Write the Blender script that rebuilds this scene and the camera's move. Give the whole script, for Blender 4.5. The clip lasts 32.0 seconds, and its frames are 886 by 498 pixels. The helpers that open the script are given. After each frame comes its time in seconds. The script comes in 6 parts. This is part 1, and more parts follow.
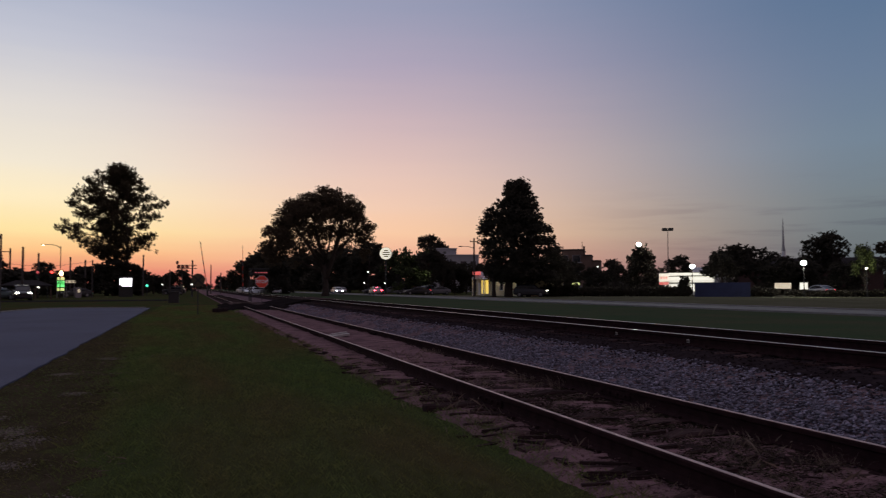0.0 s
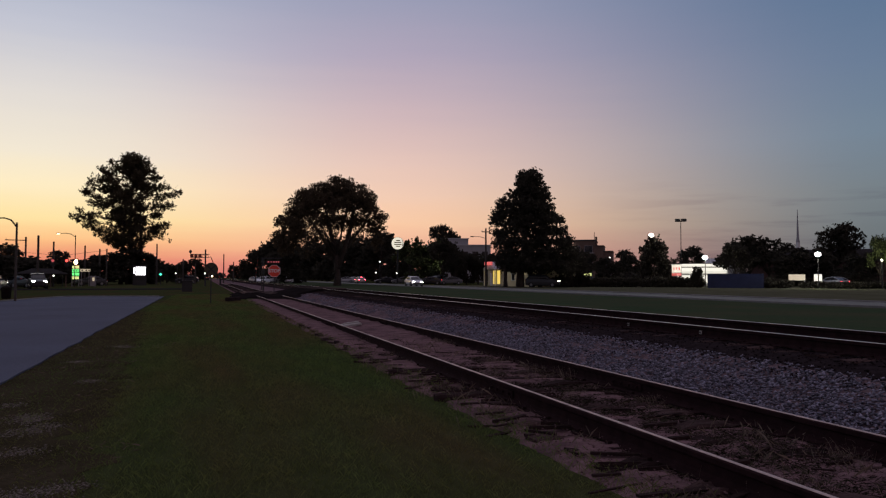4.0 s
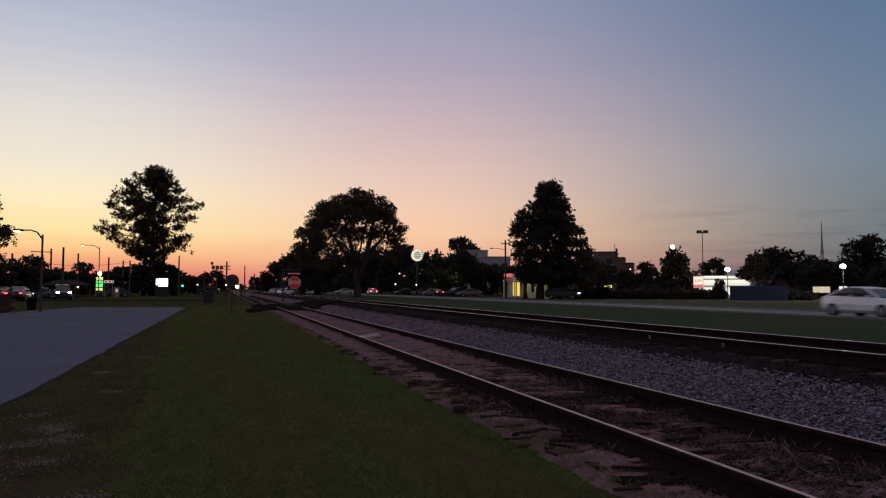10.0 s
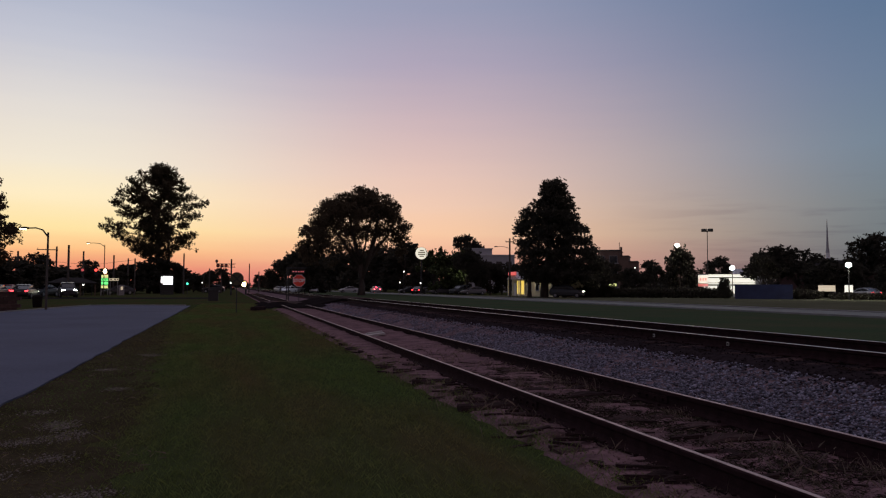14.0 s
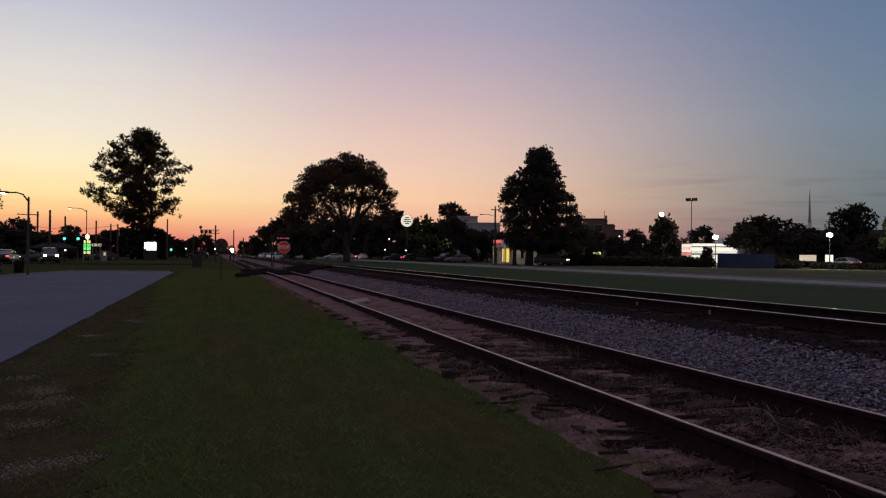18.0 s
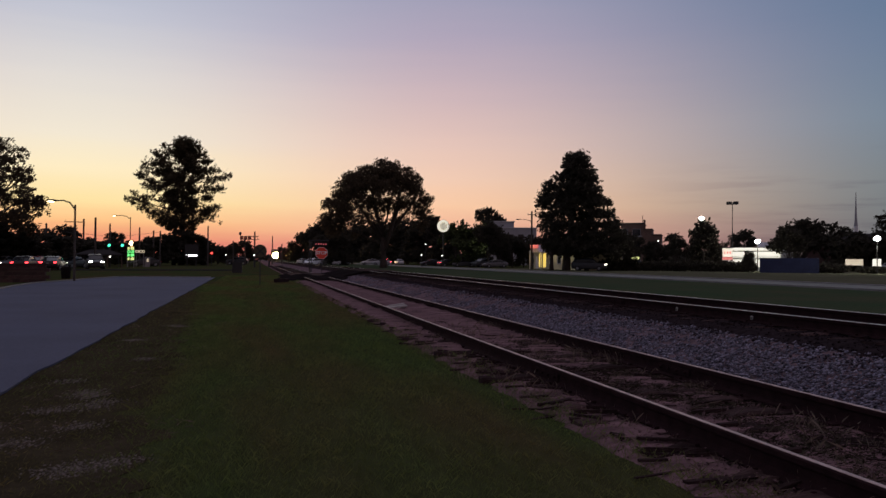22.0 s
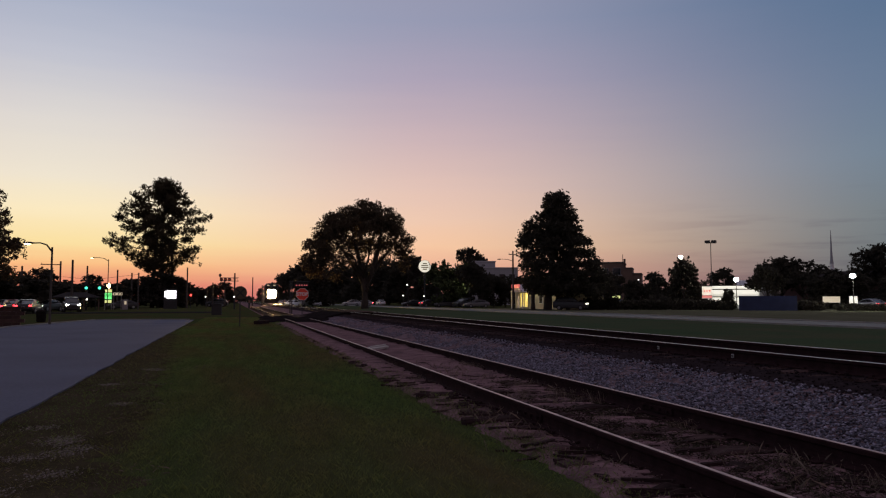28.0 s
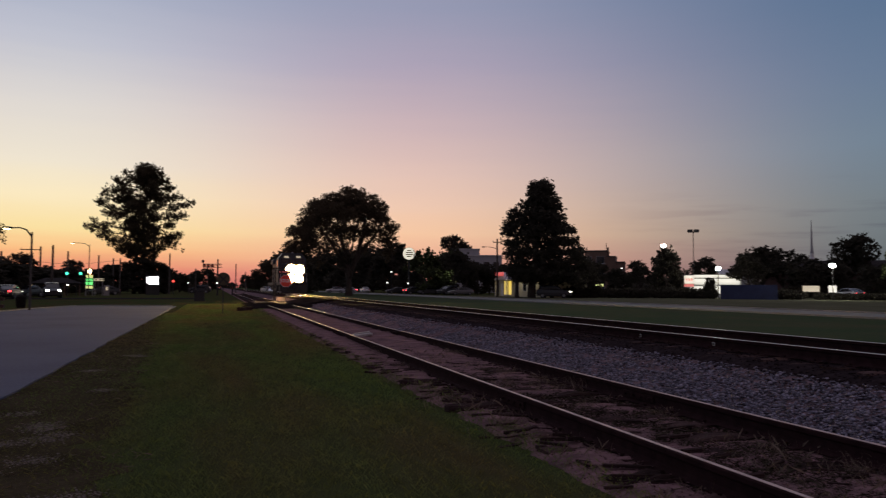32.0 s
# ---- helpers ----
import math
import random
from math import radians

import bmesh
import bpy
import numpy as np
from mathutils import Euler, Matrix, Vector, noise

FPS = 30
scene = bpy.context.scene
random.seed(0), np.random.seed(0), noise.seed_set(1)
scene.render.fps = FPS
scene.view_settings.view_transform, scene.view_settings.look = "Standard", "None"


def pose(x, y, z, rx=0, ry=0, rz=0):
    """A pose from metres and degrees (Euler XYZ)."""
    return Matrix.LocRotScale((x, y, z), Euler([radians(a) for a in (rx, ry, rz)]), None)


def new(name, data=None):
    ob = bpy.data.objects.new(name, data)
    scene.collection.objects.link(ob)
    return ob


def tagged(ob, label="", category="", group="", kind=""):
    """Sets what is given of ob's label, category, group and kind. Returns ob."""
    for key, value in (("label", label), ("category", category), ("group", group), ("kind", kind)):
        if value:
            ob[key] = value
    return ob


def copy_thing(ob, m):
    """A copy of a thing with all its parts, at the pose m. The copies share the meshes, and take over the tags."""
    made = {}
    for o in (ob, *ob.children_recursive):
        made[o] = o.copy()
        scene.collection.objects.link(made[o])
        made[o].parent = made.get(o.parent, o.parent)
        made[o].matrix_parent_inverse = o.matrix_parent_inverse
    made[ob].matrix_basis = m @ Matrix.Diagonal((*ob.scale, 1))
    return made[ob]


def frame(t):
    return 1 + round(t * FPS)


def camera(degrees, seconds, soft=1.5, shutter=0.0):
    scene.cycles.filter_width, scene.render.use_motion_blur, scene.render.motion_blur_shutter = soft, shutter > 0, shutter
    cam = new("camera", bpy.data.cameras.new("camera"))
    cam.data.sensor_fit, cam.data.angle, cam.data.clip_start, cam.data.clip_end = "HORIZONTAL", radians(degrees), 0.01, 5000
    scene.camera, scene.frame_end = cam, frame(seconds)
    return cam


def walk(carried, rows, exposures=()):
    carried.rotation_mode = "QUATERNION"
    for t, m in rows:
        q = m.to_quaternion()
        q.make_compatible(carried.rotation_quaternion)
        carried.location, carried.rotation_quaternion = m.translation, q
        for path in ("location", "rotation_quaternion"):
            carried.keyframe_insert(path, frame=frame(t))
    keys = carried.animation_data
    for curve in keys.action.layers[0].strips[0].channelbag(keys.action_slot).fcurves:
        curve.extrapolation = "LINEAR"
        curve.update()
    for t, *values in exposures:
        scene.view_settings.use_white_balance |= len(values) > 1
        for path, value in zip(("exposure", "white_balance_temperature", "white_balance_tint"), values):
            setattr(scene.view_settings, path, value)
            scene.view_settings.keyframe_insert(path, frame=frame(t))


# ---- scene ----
cam = camera(61.9, 32.0, soft=1.2, shutter=0.8)
EYE = (0.0, 0.0, 1.3)
# seconds, yaw, pitch, roll of the phone held in one spot beside the tracks; y runs along the tracks
ROWS = [
    (0, -18.78, 2.98, 0.19), (0.5, -19.91, 2.86, -0.56), (1, -18.99, 2.68, 0.12), (1.5, -18.87, 2.80, 0.28),
    (2, -18.90, 2.51, 0.20), (2.5, -18.63, 2.21, 0.12), (3, -18.32, 1.55, -0.26), (3.5, -17.91, 2.21, -0.30),
    (4, -17.88, 2.21, -0.06), (4.5, -18.61, 3.54, 0.28), (6.5, -18.65, 2.68, 0.14), (7, -18.54, 2.49, -0.11),
    (7.5, -18.15, 2.46, -0.06), (8, -17.71, 2.45, -0.02), (8.5, -16.68, 2.45, -0.04), (9, -16.52, 2.63, -0.19),
    (9.5, -16.25, 2.99, -0.00), (10, -16.37, 3.12, -0.13), (10.5, -16.20, 2.78, -0.17), (11, -16.16, 2.50, -0.28),
    (11.5, -16.16, 2.47, -0.32), (12, -15.98, 2.71, -0.33), (12.5, -15.78, 3.19, -0.32), (13, -15.89, 3.54, -0.07),
    (13.5, -16.13, 3.46, -0.15), (14, -16.04, 2.98, -0.21), (14.5, -16.17, 3.06, -0.14), (16.5, -17.57, 1.61, -0.40),
    (17, -17.01, 0.97, -0.68), (17.5, -17.19, 0.88, -0.65), (18, -17.18, 0.47, -0.53), (18.5, -17.37, 0.23, -0.65),
    (19, -17.11, 0.64, -0.51), (19.5, -16.05, 1.35, -0.74), (20, -15.50, 1.24, -0.81), (20.5, -14.75, 0.77, -0.57),
    (21, -14.24, 0.59, -0.51), (21.5, -13.98, -0.10, -0.43), (22, -14.36, 0.86, -0.37), (22.5, -15.95, 1.58, -0.22),
    (23, -15.80, 1.61, -0.72), (23.5, -14.98, 2.27, -0.23), (24, -15.28, 1.82, -0.39), (24.5, -15.48, 1.41, -0.46),
    (25, -15.29, 1.49, -0.40), (25.5, -15.52, 2.47, -0.26), (26, -15.37, 1.79, -0.44), (26.5, -15.69, 4.03, -0.10),
    (28.5, -15.74, 3.97, 0.10), (29, -15.53, 4.14, 0.00), (29.5, -15.79, 4.46, 0.18), (30, -15.83, 4.35, 0.61),
    (30.5, -16.14, 3.98, 0.21), (31, -16.69, 3.16, 0.36), (31.5, -15.67, 3.08, 0.03), (32, -17.01, 3.01, -0.22),
]
walk(cam, [(t, pose(*EYE, 90 + p, r, y)) for t, y, p, r in ROWS], exposures=[(0, 0.0), (22, 0.0), (28, -0.05), (32, -0.05)])
scene.view_settings.exposure = 0.0


# ---- world and light ----
def lin(r, g, b):
    return tuple((c / 255 / 12.92 if c < 10 else ((c / 255 + 0.055) / 1.055) ** 2.4) for c in (r, g, b)) + (1.0,)


def ramp(tree, stops):
    node = tree.nodes.new("ShaderNodeValToRGB")
    e = node.color_ramp.elements
    while len(e) < len(stops):
        e.new(0.5)
    for k, (pos, col) in enumerate(stops):
        e[k].position = pos
        e[k].color = lin(*col)
    return node


def dusk_sky():
    """The sky after sunset: warm over the place where the sun went down, blue away from it."""
    w = bpy.data.worlds.new("dusk")
    scene.world = w
    w.use_nodes = True
    t = w.node_tree
    n, l = t.nodes, t.links
    n.clear()
    co = n.new("ShaderNodeTexCoord")
    sep = n.new("ShaderNodeSeparateXYZ")
    l.new(co.outputs["Generated"], sep.inputs[0])
    flat = n.new("ShaderNodeCombineXYZ")
    l.new(sep.outputs["X"], flat.inputs["X"])
    l.new(sep.outputs["Y"], flat.inputs["Y"])
    nor = n.new("ShaderNodeVectorMath")
    nor.operation = "NORMALIZE"
    l.new(flat.outputs[0], nor.inputs[0])
    dot = n.new("ShaderNodeVectorMath")
    dot.operation = "DOT_PRODUCT"
    a = radians(SUNSET)
    dot.inputs[1].default_value = (-math.sin(a), math.cos(a), 0)
    l.new(nor.outputs[0], dot.inputs[0])
    ang = n.new("ShaderNodeMath")
    ang.operation = "ARCCOSINE"
    l.new(dot.outputs["Value"], ang.inputs[0])
    # faint streaks of high cloud low over the horizon
    mp = n.new("ShaderNodeMapping")
    mp.inputs["Scale"].default_value = (2.0, 2.0, 26.0)
    l.new(co.outputs["Generated"], mp.inputs[0])
    nz = n.new("ShaderNodeTexNoise")
    nz.inputs["Scale"].default_value = 2.2
    nz.inputs["Detail"].default_value = 4
    l.new(mp.outputs[0], nz.inputs["Vector"])
    off = n.new("ShaderNodeMath")
    off.operation = "MULTIPLY_ADD"
    off.inputs[1].default_value = 0.016
    l.new(nz.outputs["Fac"], off.inputs[0])
    add = n.new("ShaderNodeMath")
    add.operation = "ADD"
    add.inputs[1].default_value = -0.008
    l.new(sep.outputs["Z"], off.inputs[2])
    l.new(off.outputs[0], add.inputs[0])
    last = None
    for k, (start, stop, stops) in enumerate(SKY):
        r = ramp(t, stops)
        l.new(add.outputs[0], r.inputs[0])
        if last is None:
            last = r.outputs[0]
            continue
        m = n.new("ShaderNodeMapRange")
        m.interpolation_type = "SMOOTHSTEP"
        m.inputs["From Min"].default_value = radians(start)
        m.inputs["From Max"].default_value = radians(stop)
        l.new(ang.outputs[0], m.inputs["Value"])
        mix = n.new("ShaderNodeMix")
        mix.data_type = "RGBA"
        l.new(m.outputs[0], mix.inputs["Factor"])
        l.new(last, mix.inputs["A"])
        l.new(r.outputs[0], mix.inputs["B"])
        last = mix.outputs["Result"]
    # long grey cloud streaks low over the side away from the sunset
    mp2 = n.new("ShaderNodeMapping")
    mp2.inputs["Scale"].default_value = (3.0, 3.0, 34.0)
    l.new(co.outputs["Generated"], mp2.inputs[0])
    nz2 = n.new("ShaderNodeTexNoise")
    nz2.inputs["Scale"].default_value = 1.7
    nz2.inputs["Detail"].default_value = 5
    l.new(mp2.outputs[0], nz2.inputs["Vector"])
    fac = None
    for src, lo, hi in ((nz2.outputs["Fac"], 0.46, 0.62), (ang.outputs[0], radians(38), radians(56)), (sep.outputs["Z"], 0.15, 0.08)):
        m = n.new("ShaderNodeMapRange")
        m.interpolation_type = "SMOOTHSTEP"
        m.inputs["From Min"].default_value, m.inputs["From Max"].default_value = min(lo, hi), max(lo, hi)
        m.inputs["To Min"].default_value, m.inputs["To Max"].default_value = (0, 1) if lo < hi else (1, 0)
        l.new(src, m.inputs["Value"])
        if fac is None:
            fac = m.outputs[0]
            continue
        mul = n.new("ShaderNodeMath")
        mul.operation = "MULTIPLY"
        l.new(fac, mul.inputs[0])
        l.new(m.outputs[0], mul.inputs[1])
        fac = mul.outputs[0]
    cloud = n.new("ShaderNodeMix")
    cloud.data_type, cloud.blend_type = "RGBA", "MULTIPLY"
    cloud.inputs["B"].default_value = (0.78, 0.75, 0.8, 1)
    l.new(fac, cloud.inputs["Factor"])
    l.new(last, cloud.inputs["A"])
    last = cloud.outputs["Result"]
    bg = n.new("ShaderNodeBackground")
    bg.inputs["Strength"].default_value = 1.0
    l.new(last, bg.inputs["Color"])
    out = n.new("ShaderNodeOutputWorld")
    l.new(bg.outputs[0], out.inputs[0])


SUNSET = 12.0
SKY = [
    (0, 0, [(0.0, (210, 108, 98)), (0.02, (234, 136, 111)), (0.045, (255, 194, 135)), (0.072, (255, 228, 165)), (0.11, (255, 237, 197)), (0.15, (243, 232, 212)), (0.22, (225, 219, 214)), (0.29, (195, 197, 210)), (0.36, (169, 177, 199)), (0.6, (160, 160, 178)), (1.0, (142, 130, 142))]),
    (0, 28, [(0.0, (206, 124, 120)), (0.03, (235, 162, 140)), (0.072, (251, 203, 166)), (0.11, (243, 204, 180)), (0.15, (231, 198, 186)), (0.22, (206, 182, 187)), (0.29, (177, 166, 186)), (0.36, (154, 157, 182)), (0.6, (150, 146, 166)), (1.0, (142, 130, 142))]),
    (24, 62, [(0.0, (98, 104, 108)), (0.05, (109, 117, 121)), (0.1, (118, 128, 134)), (0.17, (116, 133, 150)), (0.25, (106, 125, 151)), (0.36, (89, 114, 146)), (0.6, (118, 122, 148)), (1.0, (142, 130, 142))]),
    (60, 180, [(0.0, (118, 92, 98)), (0.1, (140, 108, 112)), (0.3, (130, 112, 122)), (1.0, (142, 130, 142))]),
]
dusk_sky()


# ---- materials ----
def mat(name, base, rough=0.8, metal=0.0, var=0.35, scale=8.0, fine=60.0, bump=0.3, tint=None, emit=None, strength=0.0,
        stretch=(1, 1, 1), island=0.0, spec=0.5, piece=0.0, thin=0.0):
    """A surface with variation at two scales (stains of size 1/scale, grain of size 1/fine) and relief."""
    m = bpy.data.materials.new(name)
    m.use_nodes = True
    t = m.node_tree
    n, l = t.nodes, t.links
    p = n["Principled BSDF"]
    p.inputs["Roughness"].default_value = rough
    p.inputs["Metallic"].default_value = metal
    p.inputs["Specular IOR Level"].default_value = spec
    co = n.new("ShaderNodeTexCoord")
    mp = n.new("ShaderNodeMapping")
    mp.inputs["Scale"].default_value = stretch
    l.new(co.outputs["Object"], mp.inputs[0])
    big = n.new("ShaderNodeTexNoise")
    big.inputs["Scale"].default_value = scale
    big.inputs["Detail"].default_value = 5
    small = n.new("ShaderNodeTexNoise")
    small.inputs["Scale"].default_value = fine
    small.inputs["Detail"].default_value = 3
    l.new(mp.outputs[0], big.inputs["Vector"])
    l.new(mp.outputs[0], small.inputs["Vector"])
    tint = tint or tuple(c * 0.55 for c in base)
    mix = n.new("ShaderNodeMix")
    mix.data_type = "RGBA"
    mix.inputs["A"].default_value = (*base, 1)
    mix.inputs["B"].default_value = (*tint, 1)
    cr = n.new("ShaderNodeMapRange")
    cr.inputs["From Min"].default_value, cr.inputs["From Max"].default_value = 0.38, 0.66
    l.new(big.outputs["Fac"], cr.inputs["Value"])
    sc = n.new("ShaderNodeMath")
    sc.operation = "MULTIPLY"
    sc.inputs[1].default_value = min(1.0, var * 2)
    l.new(cr.outputs[0], sc.inputs[0])
    l.new(sc.outputs[0], mix.inputs["Factor"])
    val = n.new("ShaderNodeMapRange")
    val.inputs["To Min"].default_value, val.inputs["To Max"].default_value = 1 - var, 1 + var
    l.new(small.outputs["Fac"], val.inputs["Value"])
    bright = n.new("ShaderNodeMix")
    bright.data_type, bright.blend_type = "RGBA", "MULTIPLY"
    bright.inputs["Factor"].default_value = 1.0
    l.new(mix.outputs["Result"], bright.inputs["A"])
    l.new(val.outputs[0], bright.inputs["B"])
    col = bright.outputs["Result"]
    for amount, src in ((island, "island"), (piece, "piece")):
        if not amount:
            continue
        if src == "island":
            r = n.new("ShaderNodeNewGeometry").outputs["Random Per Island"]
        else:
            r = n.new("ShaderNodeObjectInfo").outputs["Random"]
        rm = n.new("ShaderNodeMapRange")
        rm.inputs["To Min"].default_value, rm.inputs["To Max"].default_value = 1 - amount, 1 + amount
        l.new(r, rm.inputs["Value"])
        k = n.new("ShaderNodeMix")
        k.data_type, k.blend_type = "RGBA", "MULTIPLY"
        k.inputs["Factor"].default_value = 1.0
        l.new(col, k.inputs["A"])
        l.new(rm.outputs[0], k.inputs["B"])
        col = k.outputs["Result"]
    l.new(col, p.inputs["Base Color"])
    if bump:
        b = n.new("ShaderNodeBump")
        b.inputs["Strength"].default_value = bump
        b.inputs["Distance"].default_value = 0.6 / fine
        l.new(small.outputs["Fac"], b.inputs["Height"])
        l.new(b.outputs[0], p.inputs["Normal"])
    if thin:
        # light shines through leaves and blades
        tr = n.new("ShaderNodeBsdfTranslucent")
        l.new(col, tr.inputs["Color"])
        mx = n.new("ShaderNodeMixShader")
        mx.inputs[0].default_value = thin
        l.new(p.outputs[0], mx.inputs[1])
        l.new(tr.outputs[0], mx.inputs[2])
        l.new(mx.outputs[0], n["Material Output"].inputs["Surface"])
    if emit:
        p.inputs["Emission Color"].default_value = (*emit, 1)
        p.inputs["Emission Strength"].default_value = strength
    return m


def glow(name, color, strength):
    return mat(name, (0.6, 0.6, 0.6), 0.3, var=0.02, bump=0, emit=color, strength=strength)


ASPHALT = mat("worn_asphalt", (0.094, 0.105, 0.158), 0.9, var=0.35, scale=0.3, fine=30, tint=(0.07, 0.078, 0.116), spec=0.1)
CONCRETE = mat("road_concrete", (0.185, 0.197, 0.18), 0.85, var=0.2, scale=0.4, fine=18, spec=0.2)
CURB = mat("curb_concrete", (0.2, 0.195, 0.185), 0.85, var=0.25, scale=1.5, fine=30)
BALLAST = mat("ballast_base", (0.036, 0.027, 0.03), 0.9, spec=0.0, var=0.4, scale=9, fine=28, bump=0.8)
EARTH = mat("slope_earth", (0.2, 0.14, 0.155), 0.95, spec=0.0, var=0.5, scale=5, fine=40, bump=1.0)
STONE = mat("ballast_stone", (0.2, 0.185, 0.235), 0.85, spec=0.2, var=0.3, scale=14, fine=90, island=0.75)
DIRT = mat("track_dirt", (0.24, 0.147, 0.157), 0.95, spec=0.0, var=0.5, scale=3.2, fine=34, bump=1.0, tint=(0.115, 0.075, 0.08), stretch=(0.7, 1.8, 1))
DIRTCLOD = mat("dirt_clod", (0.21, 0.128, 0.134), 0.95, spec=0.0, var=0.4, scale=2.4, fine=70, island=0.3, tint=(0.08, 0.053, 0.053))
GRIT = mat("pale_grit", (0.2, 0.172, 0.15), 0.9, var=0.3, scale=12, fine=80, island=0.5, spec=0.1)
TIE = mat("old_tie_wood", (0.074, 0.047, 0.046), 0.92, spec=0.03, var=0.6, scale=6, fine=30, bump=1.0, stretch=(0.4, 2.4, 2.4), piece=0.55)
RAILSIDE = mat("rusty_rail", (0.03, 0.015, 0.0165), 0.9, 0.0, spec=0.04, var=0.4, scale=9, fine=80)
RAILTOP = mat("rail_head_rust", (0.62, 0.46, 0.41), 0.5, 0.6, var=0.4, scale=7, fine=45, stretch=(3, 1.0, 3), bump=0.35)
RAILSHINE = mat("rail_head_polished", (0.82, 0.75, 0.67), 0.3, 0.9, var=0.12, scale=4, fine=50, bump=0.03, stretch=(6, 0.3, 6))
PLATE = mat("bleached_board", (0.42, 0.39, 0.37), 0.8, var=0.25, scale=6, fine=60)
BARK = mat("bark", (0.07, 0.055, 0.045), 0.95, var=0.4, scale=3, fine=22, bump=1.0, stretch=(3, 3, 0.5))
LEAF = mat("oak_leaf", (0.1, 0.074, 0.046), 0.8, var=0.2, scale=0.5, fine=3, bump=0, island=0.2, spec=0.2, thin=0.4)
NEEDLE = mat("pine_needle", (0.1, 0.08, 0.046), 0.8, var=0.2, scale=0.5, fine=3, bump=0, island=0.2, spec=0.2, thin=0.4)
DARKLEAF = mat("dense_leaf", (0.065, 0.06, 0.046), 0.85, var=0.15, scale=0.6, fine=3, bump=0, island=0.12, spec=0.05, thin=0.4)
# brighter green copy of the leaves: lamp light on them is put into the colour
PALELEAF = mat("lit_leaf", (0.075, 0.092, 0.036), 0.8, var=0.3, scale=0.6, fine=3, bump=0, island=0.4, spec=0.2)
BLADE = mat("grass_blade", (0.136, 0.19, 0.058), 0.95, var=0.45, scale=0.6, fine=3.5, bump=0, island=0.14, tint=(0.18, 0.134, 0.064), spec=0.0, thin=0.4, stretch=(1, 0.22, 1))
LITTER = mat("rotten_litter", (0.05, 0.043, 0.03), 0.95, var=0.4, scale=2, fine=9, bump=0, island=0.5, spec=0.0)
STRAW = mat("dry_grass", (0.21, 0.16, 0.125), 0.9, var=0.25, scale=2, fine=8, bump=0, island=0.5, spec=0.05)
POLE = mat("weathered_pole", (0.085, 0.07, 0.06), 0.9, var=0.3, scale=2, fine=20, stretch=(3, 3, 0.4))
STEEL = mat("galvanised_steel", (0.33, 0.33, 0.34), 0.5, 0.7, var=0.2, scale=4, fine=40)
DARKSTEEL = mat("dark_metal", (0.045, 0.045, 0.047), 0.6, 0.4, var=0.25, scale=4, fine=40)
BLACK = mat("black_plastic", (0.022, 0.022, 0.024), 0.6, var=0.2, scale=4, fine=40)
BINBROWN = mat("dark_brown_plastic", (0.016, 0.012, 0.011), 0.9, var=0.3, scale=4, fine=40, spec=0.05)
RUBBER = mat("tyre_rubber", (0.025, 0.025, 0.025), 0.85, var=0.2, scale=8, fine=60)
GLASS = mat("dark_glass", (0.02, 0.023, 0.027), 0.06, var=0.05, bump=0, spec=0.6)
WHITE = mat("white_paint", (0.72, 0.72, 0.71), 0.4, var=0.08, scale=1.2, fine=30, bump=0.05)
CREAM = mat("cream_stucco", (0.62, 0.55, 0.36), 0.85, var=0.12, scale=0.8, fine=24)
WALLGREY = mat("grey_stucco", (0.36, 0.36, 0.38), 0.85, var=0.15, scale=0.4, fine=10)
WALLBROWN = mat("brown_brick", (0.17, 0.11, 0.085), 0.88, var=0.3, scale=0.6, fine=9)
ROOF = mat("shingle_roof", (0.075, 0.068, 0.064), 0.92, var=0.3, scale=0.8, fine=9)
ROOFDARK = mat("dark_shelter_roof", (0.035, 0.03, 0.03), 0.92, var=0.3, scale=0.8, fine=9, spec=0.1)
BRICKDARK = mat("dark_red_brick", (0.07, 0.035, 0.03), 0.9, var=0.3, scale=3, fine=40, piece=0.3)
ROOFPALE = mat("pale_metal_roof", (0.48, 0.48, 0.5), 0.5, 0.2, var=0.15, scale=0.8, fine=9)
BLUE = mat("blue_screen_cloth", (0.03, 0.04, 0.098), 0.85, var=0.25, scale=1.0, fine=12)
REDSIGN = mat("red_sheeting", (0.95, 0.085, 0.045), 0.45, var=0.12, scale=3, fine=30, bump=0.02)
WHITESIGN = mat("white_sheeting", (0.9, 0.89, 0.87), 0.45, var=0.06, scale=3, fine=30, bump=0.02)
DARKYELLOW = mat("dark_yellow_sheeting", (0.075, 0.06, 0.03), 0.6, var=0.15, scale=3, fine=30, bump=0.02)
BLACKSIGN = mat("black_sheeting", (0.02, 0.02, 0.02), 0.5, var=0.1, scale=3, fine=30, bump=0.02)
REDPAINT = mat("red_paint", (0.42, 0.03, 0.03), 0.45, var=0.15, scale=2, fine=30)
G_FLOOD = glow("flood_lamp", (1.0, 0.98, 0.9), 260)
G_SODIUM = glow("sodium_lamp", (1.0, 0.72, 0.34), 9.0)
G_HEAD = glow("headlight", (1.0, 0.93, 0.76), 30)
G_HEADDIM = glow("headlight_far", (1.0, 0.93, 0.76), 5)
G_TAIL = glow("tail_lamp", (1.0, 0.035, 0.045), 5.0)
G_BRAKE = glow("brake_lamp", (1.0, 0.03, 0.05), 28.0)
G_RED = glow("red_signal", (1.0, 0.05, 0.03), 3.0)
G_REDDIM = glow("red_signal_faint", (1.0, 0.05, 0.03), 0.9)
G_GREEN = glow("green_signal", (0.05, 0.9, 0.5), 2.4)
G_LED = glow("led_screen", (1.0, 0.97, 1.0), 3.2)
G_SIGN = glow("lit_sign_face", (1.0, 0.93, 0.72), 0.85)
